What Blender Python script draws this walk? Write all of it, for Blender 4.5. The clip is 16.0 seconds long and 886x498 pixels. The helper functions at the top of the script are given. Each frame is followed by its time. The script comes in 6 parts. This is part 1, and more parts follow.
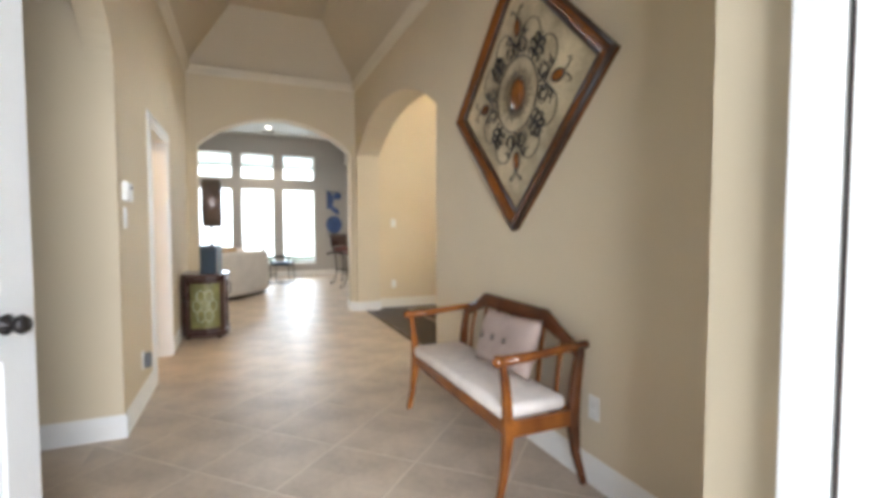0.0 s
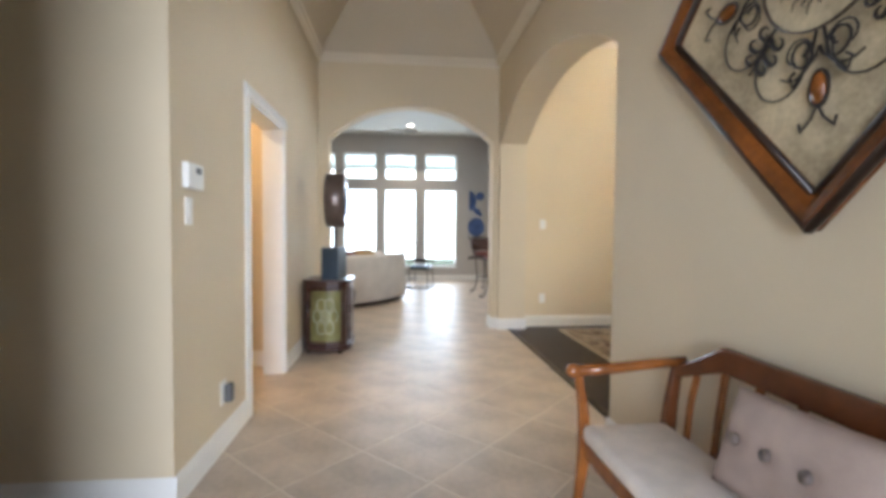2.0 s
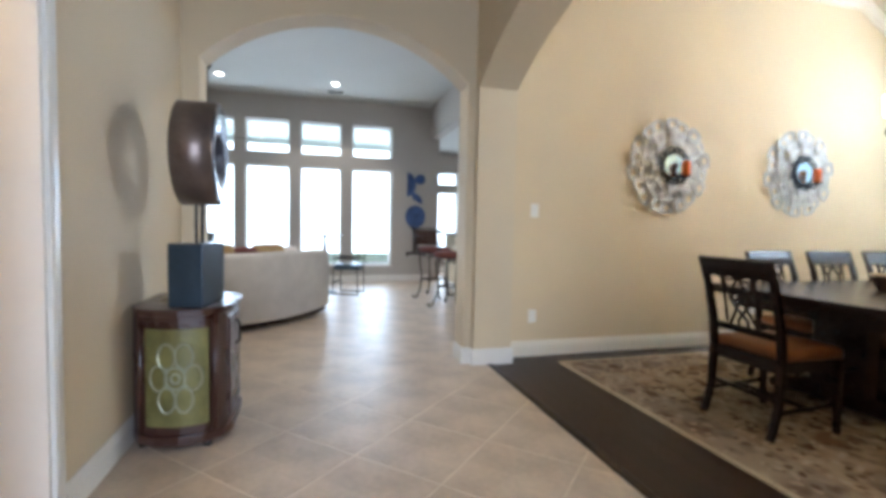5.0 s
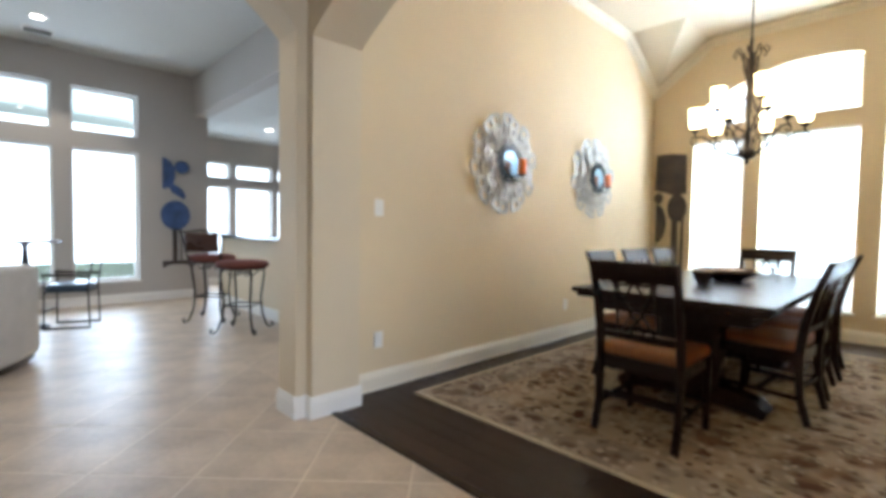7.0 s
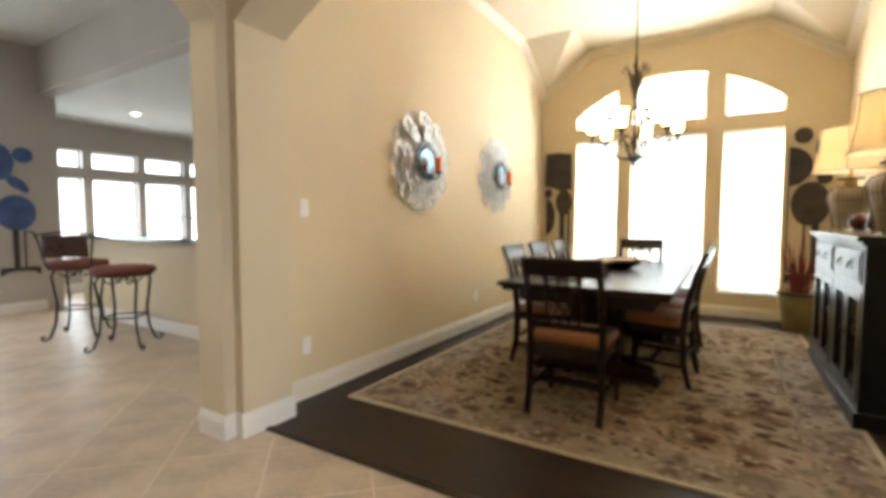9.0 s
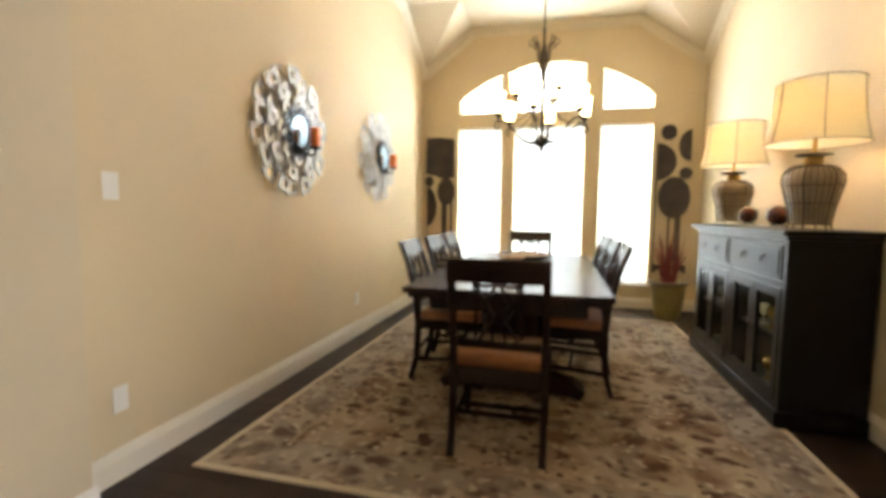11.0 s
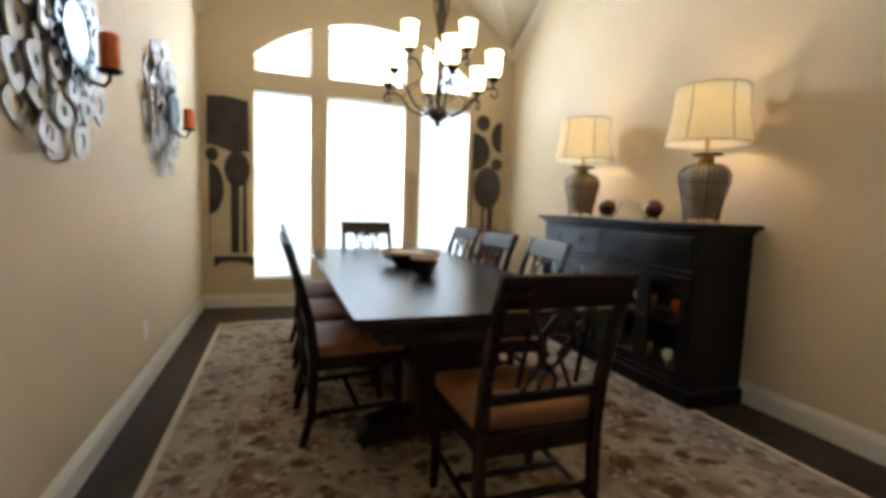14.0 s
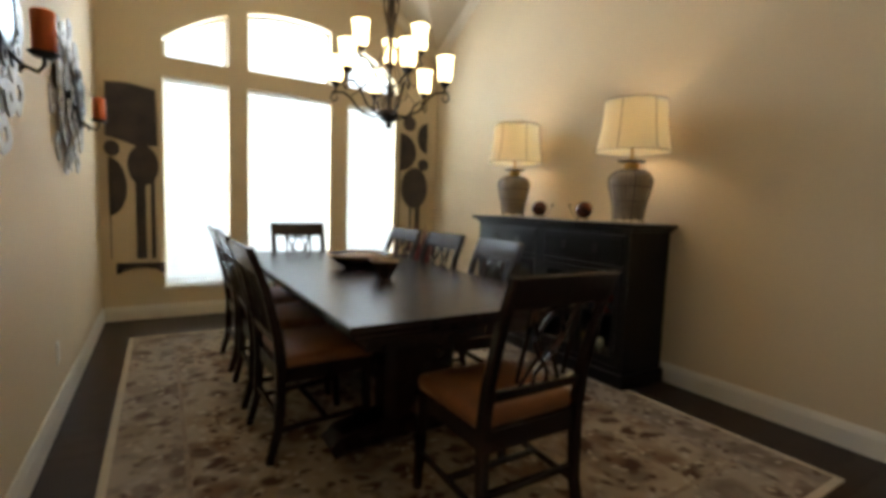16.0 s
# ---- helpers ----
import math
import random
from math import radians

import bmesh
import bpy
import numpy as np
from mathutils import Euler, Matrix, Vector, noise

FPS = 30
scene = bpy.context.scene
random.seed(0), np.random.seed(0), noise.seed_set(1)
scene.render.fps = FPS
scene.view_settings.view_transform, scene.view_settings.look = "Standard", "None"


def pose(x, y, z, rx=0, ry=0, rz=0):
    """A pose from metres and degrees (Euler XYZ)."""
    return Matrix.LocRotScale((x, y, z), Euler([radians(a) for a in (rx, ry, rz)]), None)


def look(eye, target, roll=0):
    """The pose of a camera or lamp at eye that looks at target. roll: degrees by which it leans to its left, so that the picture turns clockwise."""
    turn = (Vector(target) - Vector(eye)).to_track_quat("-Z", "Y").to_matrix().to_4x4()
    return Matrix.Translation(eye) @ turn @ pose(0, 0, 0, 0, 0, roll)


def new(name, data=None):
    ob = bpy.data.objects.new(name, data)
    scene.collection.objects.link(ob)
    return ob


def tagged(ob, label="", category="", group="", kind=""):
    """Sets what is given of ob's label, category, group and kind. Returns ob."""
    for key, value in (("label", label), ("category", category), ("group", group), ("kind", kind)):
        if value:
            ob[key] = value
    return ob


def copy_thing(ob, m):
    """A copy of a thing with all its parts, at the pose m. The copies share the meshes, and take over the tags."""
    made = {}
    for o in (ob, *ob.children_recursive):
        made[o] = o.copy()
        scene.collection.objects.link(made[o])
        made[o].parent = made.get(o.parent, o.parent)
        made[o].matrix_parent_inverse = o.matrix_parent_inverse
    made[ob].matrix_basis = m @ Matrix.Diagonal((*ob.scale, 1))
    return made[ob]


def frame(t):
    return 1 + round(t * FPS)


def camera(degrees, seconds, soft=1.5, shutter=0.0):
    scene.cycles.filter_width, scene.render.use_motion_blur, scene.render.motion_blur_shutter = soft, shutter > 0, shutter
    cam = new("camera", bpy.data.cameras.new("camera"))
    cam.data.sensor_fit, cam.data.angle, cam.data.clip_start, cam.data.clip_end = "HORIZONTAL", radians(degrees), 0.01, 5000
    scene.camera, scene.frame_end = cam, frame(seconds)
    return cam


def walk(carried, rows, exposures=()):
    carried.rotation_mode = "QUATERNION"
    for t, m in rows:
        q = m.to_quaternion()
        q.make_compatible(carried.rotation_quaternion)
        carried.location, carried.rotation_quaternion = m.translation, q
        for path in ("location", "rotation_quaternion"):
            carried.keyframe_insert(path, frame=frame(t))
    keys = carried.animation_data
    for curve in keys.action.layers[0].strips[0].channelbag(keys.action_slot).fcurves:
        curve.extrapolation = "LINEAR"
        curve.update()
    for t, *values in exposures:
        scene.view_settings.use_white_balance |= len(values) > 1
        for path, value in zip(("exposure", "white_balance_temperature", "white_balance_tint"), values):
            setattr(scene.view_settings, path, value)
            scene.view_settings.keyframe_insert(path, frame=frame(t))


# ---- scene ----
cam = camera(87.8, 16.0, soft=4.2)
PATH = [
    (0, (0.343, 0.811, 1.224), (1.134, 2.645, 1.133), 0.0),
    (0.5, (0.41, 1.006, 1.214), (1.02, 2.909, 1.137), 0.3),
    (1, (0.469, 1.322, 1.221), (0.935, 3.265, 1.133), 0.4),
    (1.5, (0.543, 1.628, 1.215), (0.867, 3.6, 1.13), 0.3),
    (2, (0.638, 1.936, 1.203), (0.828, 3.926, 1.126), 0.5),
    (2.5, (0.671, 2.325, 1.203), (0.801, 4.319, 1.124), 0.6),
    (3, (0.685, 2.612, 1.2), (0.797, 4.606, 1.108), 0.2),
    (3.2, (0.675, 2.752, 1.204), (0.782, 4.747, 1.108), 0.4),
    (5.3, (0.604, 4.067, 1.154), (1.246, 5.958, 1.048), 1.0),
    (5.5, (0.603, 4.152, 1.164), (1.324, 6.015, 1.058), 0.8),
    (6, (0.629, 4.41, 1.156), (1.564, 6.175, 1.051), 0.8),
    (6.5, (0.476, 4.75, 1.154), (1.698, 6.331, 1.062), 1.1),
    (7, (0.523, 4.987, 1.152), (1.91, 6.426, 1.068), 0.9),
    (7.5, (0.511, 5.058, 1.155), (1.993, 6.399, 1.075), 0.2),
    (8, (0.399, 5.168, 1.164), (1.985, 6.383, 1.079), 0.1),
    (8.5, (0.326, 5.222, 1.204), (1.982, 6.338, 1.095), 0.3),
    (9, (0.295, 5.231, 1.212), (1.998, 6.273, 1.091), 0.1),
    (9.5, (0.306, 5.277, 1.214), (2.064, 6.221, 1.087), 0.2),
    (9.7, (0.372, 5.355, 1.212), (2.157, 6.246, 1.07), 0.2),
    (12, (1.161, 6.113, 1.205), (3.153, 6.208, 1.042), 1.5),
    (12.5, (1.316, 6.332, 1.22), (3.305, 6.221, 1.038), 1.9),
    (13, (1.538, 6.537, 1.182), (3.508, 6.236, 1.01), 1.6),
    (13.5, (1.643, 6.688, 1.187), (3.578, 6.215, 1.0), 1.6),
    (14, (1.756, 6.871, 1.19), (3.631, 6.204, 0.999), 2.0),
    (14.5, (1.808, 6.967, 1.19), (3.635, 6.175, 0.999), 1.8),
    (15, (1.863, 7.041, 1.188), (3.637, 6.136, 1.002), 2.0),
    (15.5, (1.869, 7.139, 1.192), (3.594, 6.143, 1.011), 2.1),
    (16, (1.869, 7.169, 1.201), (3.565, 6.125, 1.017), 2.0),
]
EXPOSURES = [(0, 0.88, 6150, 13), (1.5, 0.85, 5900, 13), (3, 0.79, 5600, 13), (5.5, 0.60, 5400, 13), (7.5, 0.60, 5600, 13), (9.0, 0.62, 6450, 14), (12, 0.58, 6450, 14), (12.5, 0.54, 6100, 14),
             (13, 0.52, 5800, 13), (13.5, 0.40, 5600, 13), (14, 0.16, 5550, 13), (14.5, -0.16, 5600, 13), (15, -0.33, 5700, 13), (16, -0.36, 5950, 13)]
walk(cam, [(t, look(eye, target, roll)) for t, eye, target, roll in PATH], EXPOSURES)

# ---- plan, in metres ----
XL, XR = -0.32, 1.855           # hall side walls
Y_END, Y_END2 = 7.55, 7.78      # wall between hall and living room
X_TILE = 2.0                    # where tile meets wood
DX0, DX1 = 2.19, 7.16           # dining room
DY0, DY1 = 4.08, 7.65
LY = 13.1                       # living room window wall
LX0, LX1 = -3.2, 2.79
KY, KX = 14.7, 6.6              # breakfast nook
LIV_H, KIT_H = 3.5, 2.89

# ---- light ----
world = bpy.data.worlds.new("sky")
world.use_nodes = True
scene.world = world
wn = world.node_tree.nodes
sky = wn.new("ShaderNodeTexSky")
sky.sky_type = 'NISHITA'
sky.sun_disc = False
sky.sun_elevation, sky.sun_rotation = radians(68), radians(-24)
world.node_tree.links.new(sky.outputs[0], wn["Background"].inputs[0])
wn["Background"].inputs[1].default_value = 0.1


def lamp(name, kind, m, watts, colour, size=0.1, size_y=None):
    data = bpy.data.lights.new(name, kind)
    data.energy, data.color = watts, colour
    if kind == 'AREA':
        data.shape, data.size, data.size_y = 'RECTANGLE', size, size_y or size
    elif kind == 'SUN':
        data.angle = size
    else:
        data.shadow_soft_size = size
    ob = new(name, data)
    ob.matrix_world = m
    return ob


lamp("sun", 'SUN', look((0, 0, 30), (5, -11, 0)), 2.0, (1, 0.95, 0.87), radians(0.6))
DAY = (0.84, 0.93, 1.0)
# daylight in the window openings
for y0, y1 in ((6.55, 7.13), (5.48, 6.37), (4.66, 5.28)):
    lamp("dining_daylight", 'AREA', look((DX1 + 0.32, (y0 + y1) / 2, 1.6), (0, (y0 + y1) / 2, 1.6)), 325 * (y1 - y0), DAY, y1 - y0 + 0.16, 3.2)
lamp("living_daylight", 'AREA', look((0.4, LY + 2.3, 1.35), (0.4, 0, 1.35)), 310, (0.80, 0.91, 1.0), 6.4, 2.7)
lamp("nook_daylight", 'AREA', look((4.5, KY + 0.6, 1.6), (4.5, 0, 1.6)), 110, (0.80, 0.91, 1.0), 3.8, 2.6)
lamp("entry_daylight", 'AREA', look((0.15, -2.3, 1.9), (0.55, 4, 1.3)), 370, (0.90, 0.95, 1.0), 3.6, 2.8)

# ---- materials ----
def mat(name, colour, rough=0.5, metal=0.0, vary=0.12, scale=6.0, bump=0.0, fine=60.0, spec=0.5, stretch=(1, 1, 1), second=None, per_object=0.0, uneven=0.15):
    m = bpy.data.materials.new(name)
    m.use_nodes = True
    n, l = m.node_tree.nodes, m.node_tree.links
    b = n["Principled BSDF"]
    b.inputs["Roughness"].default_value, b.inputs["Metallic"].default_value = rough, metal
    b.inputs["Specular IOR Level"].default_value = spec
    tc = n.new("ShaderNodeTexCoord")
    mp = n.new("ShaderNodeMapping")
    mp.inputs["Scale"].default_value = stretch
    l.new(tc.outputs["Object"], mp.inputs[0])
    a = n.new("ShaderNodeTexNoise")
    a.inputs["Scale"].default_value, a.inputs["Detail"].default_value = scale, 6
    f = n.new("ShaderNodeTexNoise")
    f.inputs["Scale"].default_value, f.inputs["Detail"].default_value = fine, 4
    l.new(mp.outputs[0], a.inputs[0])
    l.new(mp.outputs[0], f.inputs[0])
    add = n.new("ShaderNodeMath")
    add.operation = 'MULTIPLY_ADD'
    l.new(f.outputs[0], add.inputs[0])
    add.inputs[1].default_value = 0.35
    l.new(a.outputs[0], add.inputs[2])
    ramp = n.new("ShaderNodeValToRGB")
    lo = second or tuple(c * (1 - vary) for c in colour)
    hi = tuple(min(1, c * (1 + vary * 0.6)) for c in colour)
    ramp.color_ramp.elements[0].position, ramp.color_ramp.elements[1].position = 0.45, 0.9
    ramp.color_ramp.elements[0].color, ramp.color_ramp.elements[1].color = (*lo, 1), (*hi, 1)
    l.new(add.outputs[0], ramp.inputs[0])
    out = ramp.outputs[0]
    if per_object:
        oi = n.new("ShaderNodeObjectInfo")
        hs = n.new("ShaderNodeHueSaturation")
        mr = n.new("ShaderNodeMapRange")
        mr.inputs[3].default_value, mr.inputs[4].default_value = 1 - per_object, 1 + per_object
        l.new(oi.outputs["Random"], mr.inputs[0])
        l.new(mr.outputs[0], hs.inputs["Value"])
        l.new(out, hs.inputs["Color"])
        out = hs.outputs[0]
    l.new(out, b.inputs["Base Color"])
    rr = n.new("ShaderNodeMapRange")
    rr.inputs[3].default_value, rr.inputs[4].default_value = max(0.02, rough * (1 - uneven)), min(1, rough * (1 + uneven))
    l.new(a.outputs[0], rr.inputs[0])
    l.new(rr.outputs[0], b.inputs["Roughness"])
    if bump:
        bp = n.new("ShaderNodeBump")
        bp.inputs["Strength"].default_value, bp.inputs["Distance"].default_value = bump, 0.004
        l.new(f.outputs[0], bp.inputs["Height"])
        l.new(bp.outputs[0], b.inputs["Normal"])
    return m


def glow(name, colour, strength, mixed=None):
    m = mat(name, mixed or colour, 0.4)
    b = m.node_tree.nodes["Principled BSDF"]
    b.inputs["Emission Color"].default_value = (*colour, 1)
    b.inputs["Emission Strength"].default_value = strength
    return m


M_WALL = mat("wall_paint", (0.63, 0.528, 0.365), 0.75, vary=0.05, scale=1.2, bump=0.35, fine=220, spec=0.3)
# hall wall paint again, the chandelier's warm light put into its colour
M_WARMWALL = mat("wall_paint_lamp_warmed", (0.65, 0.525, 0.338), 0.72, vary=0.05, scale=1.2, bump=0.35, fine=220, spec=0.3)
M_CEIL = mat("hall_ceiling_paint", (0.58, 0.50, 0.365), 0.85, vary=0.05, scale=1.0, bump=0.4, fine=180, spec=0.2)
M_LCEIL = mat("living_ceiling_paint", (0.60, 0.60, 0.57), 0.85, vary=0.04, scale=1.0, bump=0.4, fine=180, spec=0.2)
M_LWALL = mat("living_wall_paint", (0.46, 0.43, 0.39), 0.75, vary=0.05, scale=1.2, bump=0.3, fine=220, spec=0.3)
M_TRIM = mat("white_trim_paint", (0.78, 0.76, 0.71), 0.35, vary=0.04, scale=3, bump=0.1, fine=40)
M_CROWN = mat("cream_crown_paint", (0.68, 0.60, 0.46), 0.45, vary=0.04, scale=3)
M_DBASE = mat("cream_baseboard_paint", (0.74, 0.68, 0.56), 0.38, vary=0.04, scale=3)
M_TILE = mat("beige_floor_tile", (0.50, 0.405, 0.305), 0.40, vary=0.30, scale=3.2, bump=0.12, fine=30, per_object=0.05)
M_GROUT = mat("pale_grout", (0.66, 0.57, 0.45), 0.8, vary=0.15, scale=9, bump=0.5, fine=120)
M_WOOD = mat("dark_floor_wood", (0.032, 0.017, 0.011), 0.36, vary=0.4, scale=5, bump=0.25, fine=40, stretch=(14, 0.8, 1), per_object=0.2, spec=0.2)
M_DARK = mat("espresso_wood", (0.018, 0.0085, 0.006), 0.27, vary=0.25, scale=3, stretch=(1, 5, 5), spec=0.3, uneven=0.03)
M_BUFFET = mat("black_brown_cabinet_paint", (0.0075, 0.006, 0.006), 0.30, vary=0.3, scale=5, spec=0.2, uneven=0.04)
M_CHERRY = mat("cherry_wood", (0.24, 0.080, 0.015), 0.24, vary=0.35, scale=3, bump=0.02, fine=40, stretch=(2, 3, 2), second=(0.11, 0.033, 0.010))
M_FRAME = mat("carved_walnut", (0.20, 0.062, 0.012), 0.22, vary=0.4, scale=3, bump=0.12, fine=40, second=(0.055, 0.018, 0.006))
M_DARKEDGE = mat("dark_frame_edge", (0.030, 0.013, 0.007), 0.3, vary=0.4, scale=6)
M_WALNUT = mat("dark_cherry_wood", (0.115, 0.036, 0.011), 0.25, vary=0.35, scale=3, stretch=(2, 3, 2), second=(0.055, 0.017, 0.007))
M_SEAT = mat("tan_leather_seat", (0.25, 0.095, 0.027), 0.55, vary=0.25, scale=8, bump=0.3, fine=150)
M_CREAM = mat("cream_upholstery", (0.78, 0.70, 0.62), 0.9, vary=0.12, scale=12, bump=0.5, fine=300)
M_MAUVE = mat("mauve_cushion_cloth", (0.42, 0.32, 0.27), 0.8, vary=0.15, scale=10, bump=0.5, fine=260)
M_BUTTON = mat("grey_button", (0.16, 0.12, 0.10), 0.5)
M_IRON = mat("wrought_iron", (0.035, 0.03, 0.028), 0.45, 0.6, vary=0.3, scale=20, bump=0.2)
M_BRONZE = mat("bronze_scroll", (0.10, 0.075, 0.055), 0.4, 0.7, vary=0.35, scale=20, bump=0.2)
M_PARCH = mat("parchment_backing", (0.56, 0.46, 0.29), 0.6, vary=0.35, scale=4, bump=0.2, second=(0.27, 0.215, 0.13))
M_AMBER = mat("amber_stone", (0.19, 0.062, 0.013), 0.15, vary=0.5, scale=16)
M_SILVER = mat("silver_leaf", (0.40, 0.38, 0.345), 0.48, 0.45, vary=0.3, scale=14, bump=0.3, second=(0.25, 0.225, 0.19), per_object=0.15)
M_PEWTER = mat("dark_pewter", (0.05, 0.055, 0.06), 0.35, 0.6, vary=0.4, scale=20, bump=0.3)
M_MIRROR = mat("mirror_glass", (0.24, 0.31, 0.36), 0.22, 1.0, vary=0.02)
M_CANDLE = mat("orange_wax", (0.80, 0.17, 0.03), 0.5, vary=0.12, scale=9)
M_ARTBROWN = mat("oxidised_copper_sheet", (0.060, 0.043, 0.038), 0.5, 0.35, vary=0.45, scale=7, bump=0.2, second=(0.028, 0.022, 0.024))
M_ARTBLUE = mat("blue_enamel_sheet", (0.055, 0.10, 0.24), 0.4, 0.2, vary=0.4, scale=7)
M_SOFA = mat("white_sofa_cloth", (0.62, 0.58, 0.52), 0.95, vary=0.10, scale=6, bump=0.5, fine=260)
M_RED = mat("brick_red_cloth", (0.15, 0.045, 0.035), 0.9, vary=0.25, scale=10, bump=0.4)
M_STEEL = mat("blue_grey_steel", (0.045, 0.07, 0.10), 0.30, 0.5, vary=0.3, scale=5)
M_RIM = mat("brushed_copper_rim", (0.16, 0.125, 0.11), 0.32, 0.7, vary=0.3, scale=8)
M_DISC = mat("polished_slate_disc", (0.11, 0.12, 0.16), 0.2, 0.6, vary=0.45, scale=5)
M_PANEL = mat("olive_gold_panel", (0.20, 0.185, 0.06), 0.4, 0.2, vary=0.35, scale=6, second=(0.11, 0.10, 0.035))
M_RELIEF = mat("silver_green_relief", (0.34, 0.36, 0.26), 0.35, 0.4, vary=0.2, scale=12)
M_CAB = mat("aged_mahogany", (0.055, 0.024, 0.017), 0.28, vary=0.4, scale=6)
M_STONE = mat("granite_counter", (0.07, 0.08, 0.08), 0.12, vary=0.6, scale=60)
M_BRASS = mat("antique_brass", (0.55, 0.34, 0.10), 0.3, 0.9, vary=0.2, scale=12)
M_WICKER = mat("woven_wire", (0.13, 0.09, 0.06), 0.5, 0.2, vary=0.35, scale=30)
M_VASE = mat("smoky_tan_vase", (0.36, 0.29, 0.20), 0.35, vary=0.25, scale=10)
M_POT = mat("olive_glazed_pot", (0.23, 0.19, 0.075), 0.3, vary=0.3, scale=5)
M_REED = mat("red_dried_reed", (0.16, 0.02, 0.018), 0.8, vary=0.4, scale=30)
M_PLASTIC = mat("white_plastic", (0.74, 0.72, 0.67), 0.4, vary=0.03)
M_GREY = mat("grey_plastic", (0.11, 0.11, 0.11), 0.4, vary=0.1)
M_GLOBE = mat("marbled_bronze_globe", (0.11, 0.035, 0.016), 0.12, 0.3, vary=0.6, scale=14, second=(0.018, 0.008, 0.006))
M_WOVEN = mat("tan_woven_bowl", (0.40, 0.26, 0.11), 0.6, vary=0.35, scale=24, bump=0.4)
M_BOWLDARK = mat("dark_bowl_lacquer", (0.03, 0.018, 0.012), 0.25, vary=0.3)
M_LAWN = mat("lawn_grass", (0.07, 0.10, 0.035), 0.9, vary=0.4, scale=0.5, fine=8)
M_PAVE = mat("porch_concrete", (0.42, 0.40, 0.37), 0.85, vary=0.15, scale=2)
M_SPOT = glow("lit_downlight", (1.0, 0.86, 0.66), 9.0)
M_SHADEGLASS = glow("lit_frosted_glass", (1.0, 0.70, 0.30), 13.0, (0.8, 0.75, 0.65))
M_DOORPAINT = mat("white_door_paint", (0.74, 0.73, 0.70), 0.35, vary=0.04, scale=2)
M_TAUPE = mat("porch_ceiling_board", (0.42, 0.46, 0.43), 0.8, vary=0.08)


def translucent(name, colour, through_colour, share, passing=0.0):
    m = mat(name, colour, 0.85, vary=0.06, scale=30, bump=0.15, fine=300)
    n, l = m.node_tree.nodes, m.node_tree.links
    tr = n.new("ShaderNodeBsdfTranslucent")
    tr.inputs[0].default_value = (*through_colour, 1)
    mx = n.new("ShaderNodeMixShader")
    mx.inputs[0].default_value = share
    l.new(n["Principled BSDF"].outputs[0], mx.inputs[1])
    l.new(tr.outputs[0], mx.inputs[2])
    l.new(mx.outputs[0], n["Material Output"].inputs[0])
    return m


M_SHADE = translucent("linen_lamp_shade", (0.80, 0.75, 0.64), (1.0, 0.94, 0.76), 0.72)
M_BLIND = translucent("white_blind_slat", (0.85, 0.85, 0.83), (0.9, 0.9, 0.88), 0.24)


def clear(name, gloss):
    m = bpy.data.materials.new(name)
    m.use_nodes = True
    n, l = m.node_tree.nodes, m.node_tree.links
    n.remove(n["Principled BSDF"])
    tr, gl, mx = n.new("ShaderNodeBsdfTransparent"), n.new("ShaderNodeBsdfGlossy"), n.new("ShaderNodeMixShader")
    tr.inputs[0].default_value = (0.96, 0.98, 0.97, 1)
    gl.inputs["Roughness"].default_value = 0.02
    mx.inputs[0].default_value = gloss
    l.new(tr.outputs[0], mx.inputs[1])
    l.new(gl.outputs[0], mx.inputs[2])
    l.new(mx.outputs[0], n["Material Output"].inputs[0])
    return m


M_GLASS = clear("window_glass", 0.05)


def sky_glow(name, colour, strength):
    m = bpy.data.materials.new(name)
    m.use_nodes = True
    n, l = m.node_tree.nodes, m.node_tree.links
    e = n.new("ShaderNodeEmission")
    e.inputs[0].default_value, e.inputs[1].default_value = (*colour, 1), strength
    l.new(e.outputs[0], n["Material Output"].inputs[0])
    return m


M_SKY = sky_glow("bright_hazy_sky", (0.93, 0.97, 1.0), 3.2)


